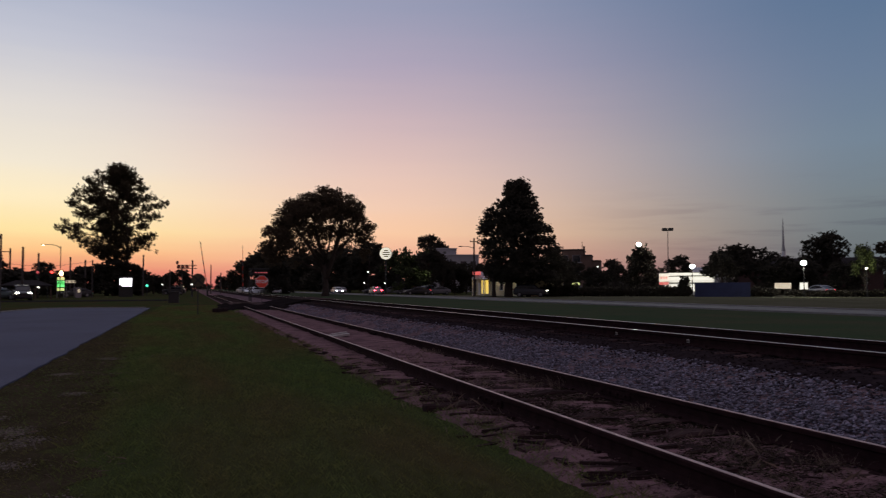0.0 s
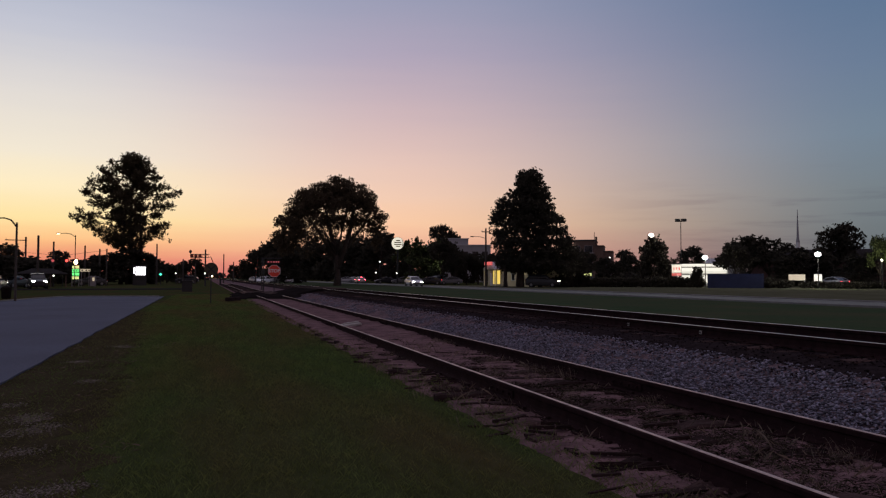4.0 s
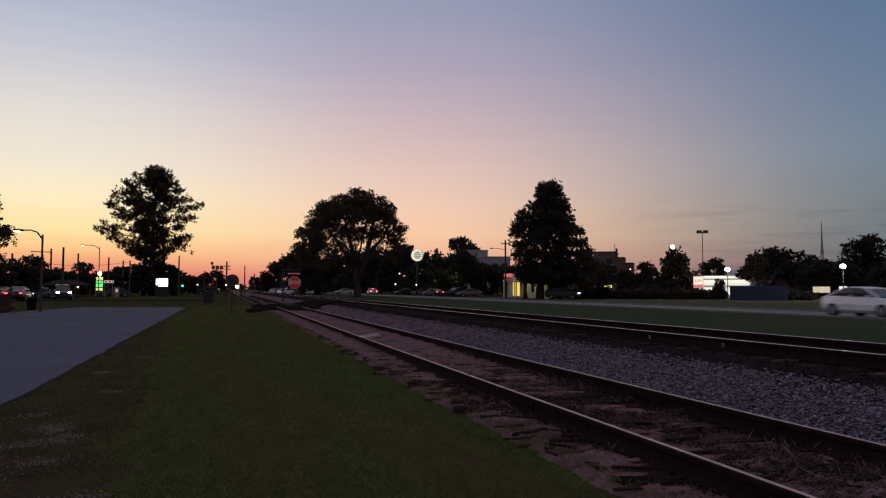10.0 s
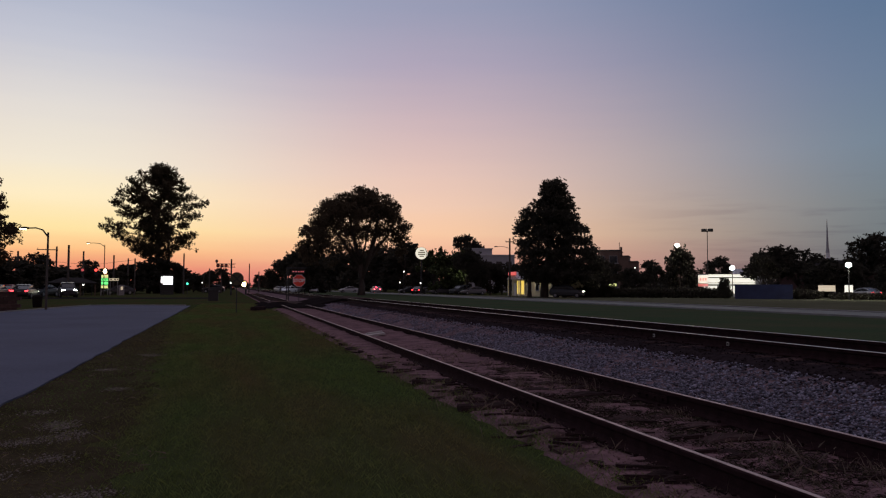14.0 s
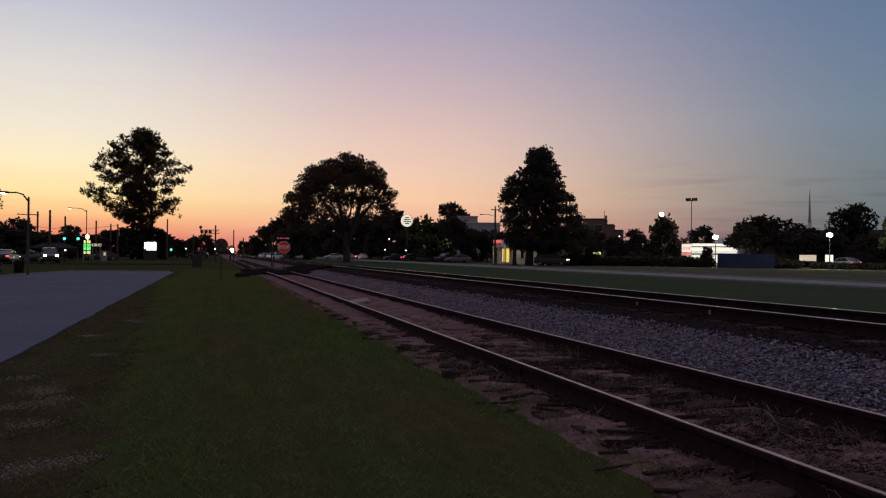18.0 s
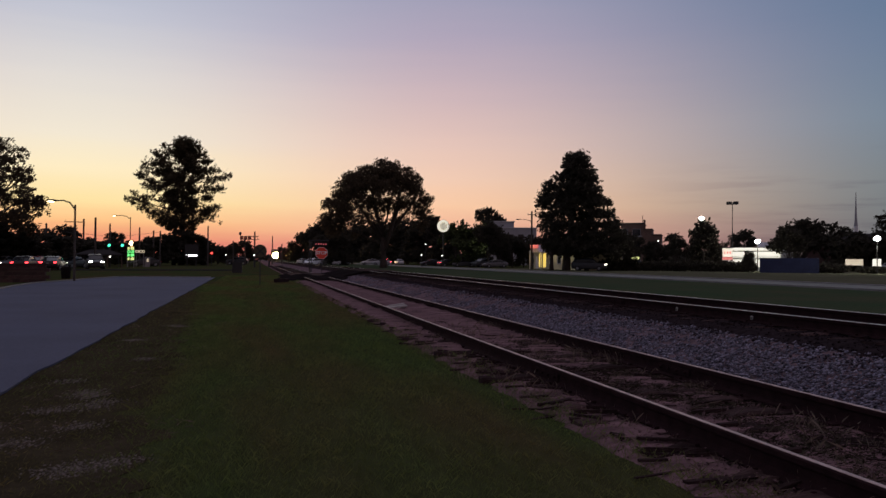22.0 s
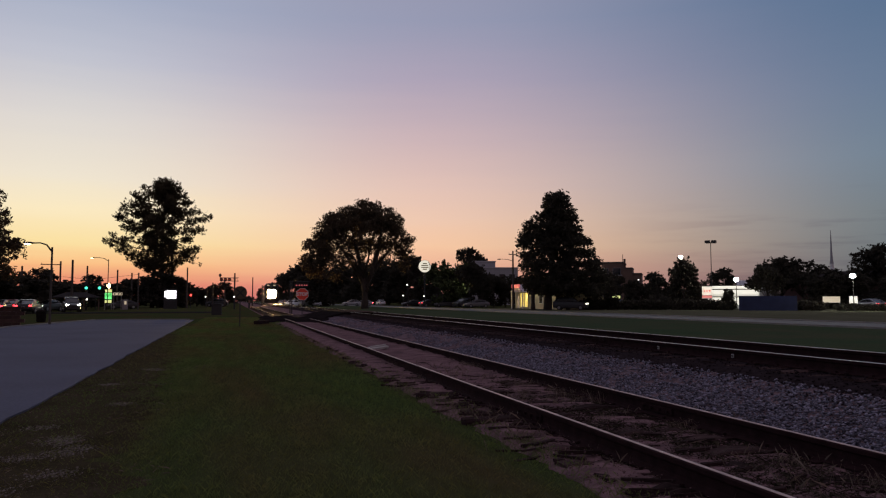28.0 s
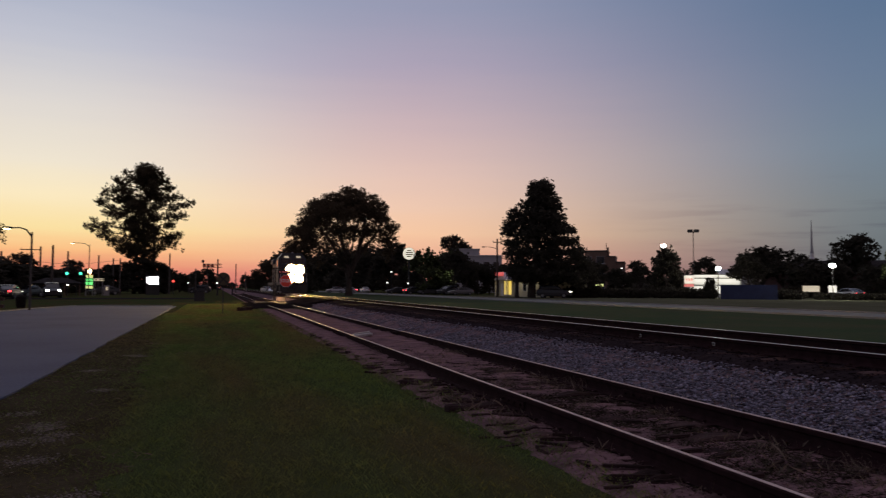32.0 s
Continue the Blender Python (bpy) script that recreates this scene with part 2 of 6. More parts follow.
G_SIGNRED = glow("lit_sign_red", (0.9, 0.06, 0.04), 0.75)
G_GAS = glow("lit_green_panel", (0.12, 1.0, 0.2), 1.2)
G_GASY = glow("lit_yellow_panel", (0.9, 0.95, 0.3), 0.8)
G_FASCIA = glow("lit_fascia", (1.0, 0.95, 0.8), 0.95)
G_EAVESFILL = glow("eaves_fill_tube", (1.0, 0.86, 0.55), 6.0)
G_SHOP = glow("shop_window_light", (1.0, 0.68, 0.1), 0.85)
G_TRAIN = glow("locomotive_headlight", (1.0, 0.64, 0.22), 4600)
# for discs round the locomotive's lamps: their glare, painted as a warm glow
G_GLARE = glow("locomotive_glare", (1.0, 0.6, 0.19), 1.25)
G_DITCH = glow("ditch_light", (1.0, 0.64, 0.22), 3400)


# ---- mesh building ----
class Build:
    """Collects solids into one mesh."""

    def __init__(self):
        self.v, self.f = [], []

    def add(self, verts, faces, m=None):
        k = len(self.v)
        self.v += [tuple(m @ Vector(p)) for p in verts] if m is not None else [tuple(p) for p in verts]
        self.f += [tuple(i + k for i in q) for q in faces]
        return self

    def box(self, c, s, m=None, b=0.0):
        """A box with chamfered upright and top edges."""
        x, y, z = s[0] / 2, s[1] / 2, s[2] / 2
        b = min(b, x * 0.9, y * 0.9, z * 0.9)
        if b <= 0:
            vs = [(c[0] + i * x, c[1] + j * y, c[2] + k * z) for k in (-1, 1) for i, j in ((-1, -1), (1, -1), (1, 1), (-1, 1))]
            return self.add(vs, [(3, 2, 1, 0), (4, 5, 6, 7)] + [(i, (i + 1) % 4, (i + 1) % 4 + 4, i + 4) for i in range(4)], m)
        ring = [(x - b, -y), (x, -y + b), (x, y - b), (x - b, y), (-x + b, y), (-x, y - b), (-x, -y + b), (-x + b, -y)]
        inner = [(i * (x - b) / x, j * (y - b) / y) for i, j in ring]
        vs = [(c[0] + i, c[1] + j, c[2] - z) for i, j in ring] + [(c[0] + i, c[1] + j, c[2] + z - b) for i, j in ring]
        vs += [(c[0] + i, c[1] + j, c[2] + z) for i, j in inner]
        fs = [tuple(range(7, -1, -1)), tuple(range(16, 24))]
        for k in (0, 8):
            fs += [(k + i, k + (i + 1) % 8, k + 8 + (i + 1) % 8, k + 8 + i) for i in range(8)]
        return self.add(vs, fs, m)

    def tube(self, a, b, r0, r1=None, n=10):
        """A tapered round bar from a to b."""
        r1 = r0 if r1 is None else r1
        a, b = Vector(a), Vector(b)
        q = (b - a).to_track_quat("Z", "Y")
        vs = []
        for p, r in ((a, r0), (b, r1)):
            for i in range(n):
                t = 2 * math.pi * i / n
                vs.append(p + q @ Vector((r * math.cos(t), r * math.sin(t), 0)))
        return self.add(vs, [tuple(range(n - 1, -1, -1)), tuple(range(n, 2 * n))] +
                        [(i, (i + 1) % n, n + (i + 1) % n, n + i) for i in range(n)])

    def path(self, pts, radii, n=8):
        """A bent round bar through the points."""
        pts = [Vector(p) for p in pts]
        vs, fs = [], []
        for k, p in enumerate(pts):
            d = pts[min(k + 1, len(pts) - 1)] - pts[max(k - 1, 0)]
            q = d.to_track_quat("Z", "Y")
            for i in range(n):
                t = 2 * math.pi * i / n
                vs.append(p + q @ Vector((radii[k] * math.cos(t), radii[k] * math.sin(t), 0)))
        for k in range(len(pts) - 1):
            fs += [(k * n + i, k * n + (i + 1) % n, (k + 1) * n + (i + 1) % n, (k + 1) * n + i) for i in range(n)]
        fs += [tuple(range(n - 1, -1, -1)), tuple((len(pts) - 1) * n + i for i in range(n))]
        return self.add(vs, fs)

    def prism(self, outline, a, b, axis="y", m=None):
        """An outline of (u, w) pushed from a to b along an axis; u, w are the other two in order."""
        n = len(outline)
        put = {"y": lambda u, w, t: (u, t, w), "x": lambda u, w, t: (t, u, w), "z": lambda u, w, t: (u, w, t)}[axis]
        vs = [put(u, w, t) for t in (a, b) for u, w in outline]
        return self.add(vs, [tuple(range(n - 1, -1, -1)), tuple(range(n, 2 * n))] +
                        [(i, (i + 1) % n, n + (i + 1) % n, n + i) for i in range(n)], m)

    def ball(self, c, r, n=8, k=5):
        r = r if isinstance(r, tuple) else (r, r, r)
        vs = [(c[0], c[1], c[2] - r[2])]
        for j in range(1, k):
            t = math.pi * j / k
            vs += [(c[0] + r[0] * math.sin(t) * math.cos(2 * math.pi * i / n), c[1] + r[1] * math.sin(t) * math.sin(2 * math.pi * i / n),
                    c[2] - r[2] * math.cos(t)) for i in range(n)]
        vs.append((c[0], c[1], c[2] + r[2]))
        fs = [(0, 1 + (i + 1) % n, 1 + i) for i in range(n)]
        for j in range(k - 2):
            fs += [(1 + j * n + i, 1 + j * n + (i + 1) % n, 1 + (j + 1) * n + (i + 1) % n, 1 + (j + 1) * n + i) for i in range(n)]
        e = 1 + (k - 2) * n
        fs += [(e + i, e + (i + 1) % n, len(vs) - 1) for i in range(n)]
        return self.add(vs, fs)

    def mesh(self, name, material, smooth=False):
        me = bpy.data.meshes.new(name)
        me.from_pydata(self.v, [], self.f)
        me.materials.append(material)
        bm = bmesh.new()
        bm.from_mesh(me)
        bmesh.ops.recalc_face_normals(bm, faces=bm.faces)
        bm.to_mesh(me)
        bm.free()
        if smooth:
            me.shade_smooth()
        return me


def part(name, build, material, parent=None, label="", at=None, smooth=False):
    """Links a Build (or a ready mesh) as one mesh object under a thing or a part."""
    me = build.mesh(name, material, smooth) if isinstance(build, Build) else build
    ob = new(name, me)
    ob.parent = parent
    if at is not None:
        ob.matrix_basis = at
    return tagged(ob, label)


def thing(name, label, category, m=None, group=""):
    ob = new(name)
    if m is not None:
        ob.matrix_basis = m
    return tagged(ob, label, category, group)


def soup(name, verts, faces, material):
    """A mesh from numpy arrays, all faces with the same number of corners."""
    me = bpy.data.meshes.new(name)
    k = faces.shape[1]
    me.vertices.add(len(verts))
    me.vertices.foreach_set("co", np.ascontiguousarray(verts, dtype=np.float32).ravel())
    me.loops.add(faces.size)
    me.loops.foreach_set("vertex_index", np.ascontiguousarray(faces, dtype=np.int32).ravel())
    me.polygons.add(len(faces))
    me.polygons.foreach_set("loop_start", np.arange(0, faces.size, k, dtype=np.int32))
    me.update(calc_edges=True)
    me.materials.append(material)
    return me


def loft(rings):
    b = Build()
    n = len(rings[0])
    vs = [p for r in rings for p in r]
    fs = [(k * n + i, k * n + (i + 1) % n, (k + 1) * n + (i + 1) % n, (k + 1) * n + i) for k in range(len(rings) - 1) for i in range(n)]
    fs += [tuple(range(n)), tuple((len(rings) - 1) * n + i for i in range(n - 1, -1, -1))]
    return b.add(vs, fs)


def bearing(az, dist, z=0.0):
    """A place by its angle from the line of the tracks (left is positive) and its distance from the viewpoint."""
    return (-math.sin(radians(az)) * dist, math.cos(radians(az)) * dist, z)


def facing(az, dist, z=0.0, turn=0.0):
    """A pose at that place whose -y side looks back along the line of sight."""
    return pose(*bearing(az, dist, z), 0, 0, az + turn)


# ---- ground, tracks, roads ----
def ground():
    xs = sorted(set([-2500, -900, -300, -120, -60, -30] + [i * 2 for i in range(-10, 21)] + [2.75, 60, 120, 300, 900, 2500]))
    ys = sorted(set([-2500, -900, -300, -100, -40, -20, -10] + [i * 2 for i in range(0, 31)] + [80, 110, 150, 220, 320, 500, 900, 2500]))
    b = Build()
    vs = [(x, y, 0.02 * noise.noise((x * 0.2, y * 0.2, 0)) - 0.02 if -1 < x < 2.8 and y < 60 else -0.3 if 3 < x < 9 else -0.02) for y in ys for x in xs]
    k = len(xs)
    b.add(vs, [(j * k + i, j * k + i + 1, j * k + k + i + 1, j * k + k + i) for j in range(len(ys) - 1) for i in range(k - 1)])
    m = mat("mown_grass", (0.046, 0.064, 0.024), 0.95, var=0.4, scale=0.6, fine=9, bump=0.8, tint=(0.076, 0.056, 0.03), spec=0.0, stretch=(1, 0.22, 1))
    ob = new("ground", b.mesh("ground", m))
    tagged(ob, "dark mown grass ground stretching to the horizon", "ground", kind="structure")


def bend(y):
    """How far the main line has swung to the left at y, and its heading in degrees: straight to 640 m, then a curve of 560 m radius."""
    d = max(0.0, y - 640.0)
    return -d * d / 1120.0, math.degrees(math.atan(d / 560.0))


BED = [(2.3, -0.05), (2.48, 0.02), (3.0, 0.024), (3.8, 0.016), (5.05, 0.008), (5.3, 0.03), (6.7, 0.35), (6.95, 0.37), (9.2, 0.37), (9.6, 0.32), (11.0, -0.06)]


def bed_z(x):
    for (x0, z0), (x1, z1) in zip(BED, BED[1:]):
        if x0 <= x <= x1:
            return z0 + (z1 - z0) * (x - x0) / (x1 - x0)
    return -0.06


def track_bed():
    for name, lo, hi, m, label in (("track_bed", 2.3, 5.1, DIRT, "reddish brown dirt bed under the old siding"),
                                   ("ballast_slope", 5.1, 6.4, EARTH, "purplish brown earth under the crushed stones of the slope"),
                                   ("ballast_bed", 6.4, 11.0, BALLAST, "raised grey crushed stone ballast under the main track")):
        rng = np.random.default_rng(4)
        ys = [-60, -20] + [-8 + i * 0.5 for i in range(18)] + [i * 0.15 for i in range(8, 160)] + [24 + i * 0.45 for i in range(40)] + [45, 55, 80, 120, 200, 400, 640, 680, 720, 760, 800, 840, 900]
        xs = np.linspace(lo, hi, 30)
        vs, fs = [], []
        for y in ys:
            for i, x in enumerate(xs):
                near = -8 < y < 42
                wob = (0.03 * noise.noise((x * 1.6, y * 2.2, 3)) + 0.022 * noise.noise((x * 3.0, y * 6, 9)) + 0.012 * noise.noise((x * 9.0, y * 12, 2))) if near else 0
                edge = 0.22 * noise.noise((y * 0.9, 2.0, 5)) if i == 0 and lo < 3 and near else 0
                fill = 0.065 * min(1.0, max(0.0, (y - 8) / 10)) if 2.5 < x < 5.0 and y < 45 else 0
                vs.append((x + edge + (bend(y)[0] if lo > 3 else 0), y, bed_z(min(max(x, lo), hi)) + wob + fill))
        k = len(xs)
        fs = [(j * k + i, j * k + i + 1, j * k + k + i + 1, j * k + k + i) for j in range(len(ys) - 1) for i in range(k - 1)]
        b = Build().add(vs, fs)
        tagged(new(name, b.mesh(name, m, True)), label, "track bed", kind="structure")


RAIL = [(-0.07, 0), (0.07, 0), (0.07, 0.012), (0.02, 0.028), (0.011, 0.05), (0.011, 0.115), (0.034, 0.128), (0.037, 0.160), (0.030, 0.167),
        (-0.030, 0.167), (-0.037, 0.160), (-0.034, 0.128), (-0.011, 0.115), (-0.011, 0.05), (-0.02, 0.028), (-0.07, 0.012)]
HEAD = [(-0.9, 0.160), (0.9, 0.160), (0.9, 0.1685), (0.62, 0.171), (-0.62, 0.171), (-0.9, 0.1685)]


def tie_mesh(seed, worn):
    r = random.Random(seed)
    b = Build()
    n = 15
    vs, fs = [], []
    for k in range(n):
        x = -1.3 + 2.6 * k / (n - 1) + (r.uniform(-0.14, 0.08) * (1 if k else -1) * worn if k in (0, n - 1) else r.uniform(-0.05, 0.05) * worn)
        w, h = 0.108 + r.uniform(-0.035, 0.012) * worn, r.uniform(-0.035, 0.02) * worn
        d = r.uniform(-0.012, 0.012) * worn
        vs += [(x, -w + d, -0.16), (x, -w + d, h - 0.02), (x, -w * 0.8 + d, h), (x, d, h - r.uniform(0, 0.02) * worn),
               (x, w * 0.8 + d, h), (x, w + d, h - 0.02), (x, w + d, -0.16)]
    for k in range(n - 1):
        fs += [(k * 7 + i, k * 7 + i + 1, k * 7 + 8 + i, k * 7 + 7 + i) for i in range(6)]
    fs += [tuple(range(7)), tuple(range((n - 1) * 7 + 6, (n - 1) * 7 - 1, -1))]
    b.add(vs, fs)
    return b.mesh("tie", TIE)


def railway(name, label, center, top, y0, y1, head, worn, seed, near_ties):
    """A track of 1.435 m gauge with its rail head at height top."""
    t = thing(name, label, "railway track", pose(center, 0, top - 0.17))
    tagged(t, kind="structure")
    # bright worn strip, its width shaped after the thin highlight on the head
    half = 0.02 if worn > 0.9 else 0.021
    for side in (-0.752, 0.752):
        ys = [y0, min(y1, 640)] + [y for y in range(670, 901, 30) if y <= y1]
        r = part("rail", loft([[(u + side + bend(y)[0], y, w) for u, w in RAIL] for y in ys]), RAILSIDE, t, "rusty brown steel rail")
        part("rail_head", loft([[(u * half + side + bend(y)[0], y, w) for u, w in HEAD] for y in ys]), head, r, "worn bright running surface, cut as narrow as its highlight")
    meshes = [tie_mesh(seed + i, worn) for i in range(7)]
    r = random.Random(seed)
    for i in range(near_ties):
        y = i * 0.53 - 8.34 + r.uniform(-0.04, 0.04) * worn
        part("tie", meshes[r.randrange(7)], TIE, t, at=pose(r.uniform(-0.09, 0.09) * worn, y, r.uniform(-0.01, 0.016) * worn + 0.006 * worn,
                                                            0, r.uniform(-0.6, 0.6) * worn, r.uniform(-2.2, 2.2) * worn))
        for side in (-0.752, 0.752):
            if 0 < y < 16:
                pm = plates[0] if plates else None
                if pm is None:
                    b = Build().box((0, 0, 0.005), (0.3, 0.18, 0.012), b=0.003)
                    for sx, sy in ((-0.09, 0.05), (0.09, -0.05), (0.1, 0.06)):
                        b.box((sx, sy, 0.022), (0.03, 0.022, 0.03), b=0.004)
                    plates.append(b.mesh("tie_plate", RAILSIDE))
                part("tie_plate", plates[0], RAILSIDE, t, at=pose(side, y, 0.0))
    far = Build()
    y = near_ties * 0.53 - 8.34
    while y < min(y1, 170):
        far.box((0, y, -0.08), (2.6, 0.22, 0.16))
        y += 0.53
    tagged(part("far_ties", far, TIE, t), kind="stuff")
    for side in (-0.752, 0.752):
        for y in JOINTS[name]:
            b = Build()
            for s in (-1, 1):
                b.box((side + s * 0.022, y, 0.082), (0.02, 0.62, 0.075), b=0.006)
                for k in range(4):
                    b.tube((side + s * 0.03, y - 0.24 + k * 0.16, 0.082), (side + s * 0.055, y - 0.24 + k * 0.16, 0.082), 0.016, n=6)
            part("joint_bar", b, RAILSIDE, t, "bolted steel joint bar")
    return t


plates = []
JOINTS = {"siding_track": (7.3, 19.0), "main_track": (14.0,)}


def stones(name, label, count, place, size, material, seed):
    """Loose stones: jittered octahedra lying on a surface."""
    rng = np.random.default_rng(seed)
    p = place(rng, count)
    n = len(p)
    base = np.array([(1, 0, 0), (0, 1, 0), (-1, 0, 0), (0, -1, 0), (0, 0, 1), (0, 0, -1)], float)
    tri = np.array([(0, 1, 4), (1, 2, 4), (2, 3, 4), (3, 0, 4), (1, 0, 5), (2, 1, 5), (3, 2, 5), (0, 3, 5)])
    s = rng.uniform(size[0], size[1], (n, 1, 1)) * rng.uniform(0.6, 1.25, (n, 6, 1))
    v = base[None] * s
    v[:, :, 2] *= 0.6
    v += rng.normal(0, 0.18, v.shape) * s
    a = rng.uniform(0, 2 * np.pi, n)
    c, d = np.cos(a)[:, None], np.sin(a)[:, None]
    x, y = v[:, :, 0] * c - v[:, :, 1] * d, v[:, :, 0] * d + v[:, :, 1] * c
    v[:, :, 0], v[:, :, 1] = x, y
    v += p[:, None, :]
    f = tri[None] + (np.arange(n) * 6)[:, None, None]
    ob = new(name, soup(name, v.reshape(-1, 3), f.reshape(-1, 3), material))
    return tagged(ob, label, "stones", kind="stuff")


BEDX, BEDZ = np.array([b[0] for b in BED]), np.array([b[1] for b in BED])


def on_bed(x0, x1, y0, y1, power):
    def place(rng, n):
        x = rng.uniform(x0, x1, n)
        y = y0 + (y1 - y0) * rng.uniform(0, 1, n) ** power
        return np.stack([x, y, np.interp(x, BEDX, BEDZ) + 0.008 + rng.uniform(-0.01, 0.02, n)], 1)
    return place


def slope_stones(rng, n):
    """Stones thick on the lower slope and thinning out towards the main rail."""
    x = 5.0 + 1.5 * rng.beta(1.15, 1.5, n)
    y = -6 + 54 * rng.uniform(0.1, 1, n) ** 1.6
    # earth shows through in patches, most of all near the siding's weeds
    bare = np.array([0.9 * noise.noise((a * 1.6, c * 1.0, 6)) + 0.7 * noise.noise((a * 5.0, c * 3.6, 2)) for a, c in zip(x, y)])
    keep = bare + rng.normal(0, 0.3, n) < 0.45 - 0.85 * np.clip((y - 13) / 10, 0, 1)
    x, y = x[keep], y[keep]
    n = len(x)
    return np.stack([x, y, np.interp(x, BEDX, BEDZ) + 0.008 + rng.uniform(-0.012, 0.02, n)], 1)


def blades(name, label, n, x0, x1, y0, y1, power, h0, h1, wide, material, seed, patchy=0.0, z=-0.02, lean=0.5, bed=False, verge=0.0, fringe=0.0):
    """Grass: one slim bent triangle pair a blade."""
    rng = np.random.default_rng(seed)
    x, u = rng.uniform(x0, x1, n), rng.uniform(0.12, 1, n)
    y = y0 + (y1 - y0) * (u ** power - 0.12 ** power) / (1 - 0.12 ** power)
    if patchy:
        keep = np.array([noise.noise((a * 0.9, c * 0.9, seed)) + 0.5 * noise.noise((a * 3, c * 3, seed + 7)) > patchy + (rng.random() - 0.5) * 0.3
                         for a, c in zip(x, y)])
        x, y = x[keep], y[keep]
    if verge:
        # the grass gets thin towards the bare verge
        keep = rng.random(len(x)) < np.clip((x + 0.9 + 0.055 * y) / 1.0, 1 - verge, 1)
        x, y = x[keep], y[keep]
    if fringe:
        # its other edge wanders over the dirt of the siding
        reach = np.array([fringe + 0.22 * noise.noise((c * 0.5, 5.0, 1)) + 0.14 * noise.noise((c * 1.9, 2.0, 3)) for c in y])
        keep = x < reach + rng.normal(0, 0.09, len(x))
        x, y = x[keep], y[keep]
    n = len(x)
    h = rng.uniform(h0, h1, n) * rng.uniform(0.6, 1.0, n)
    w = wide * (0.4 + 0.05 * np.maximum(y, 2.0))
    a = rng.uniform(0, 2 * np.pi, n)
    dx, dy = np.cos(a) * w, np.sin(a) * w
    lx, ly = rng.normal(0, lean, n) * h, rng.normal(0, lean, n) * h
    zz = np.interp(x, BEDX, BEDZ) if bed else np.where(x > 2.0, np.maximum(z, np.interp(x, BEDX, BEDZ)), z)
    v = np.stack([np.stack([x - dx, y - dy, zz], 1), np.stack([x + dx, y + dy, zz], 1),
                  np.stack([x + dx * 0.6 + lx * 0.4, y + dy * 0.6 + ly * 0.4, zz + h * 0.6], 1), np.stack([x + lx, y + ly, zz + h], 1)], 1)
    f = np.arange(n * 4).reshape(n, 4)
    ob = new(name, soup(name, v.reshape(-1, 3), f, material))
    return tagged(ob, label, "grass", kind="stuff")


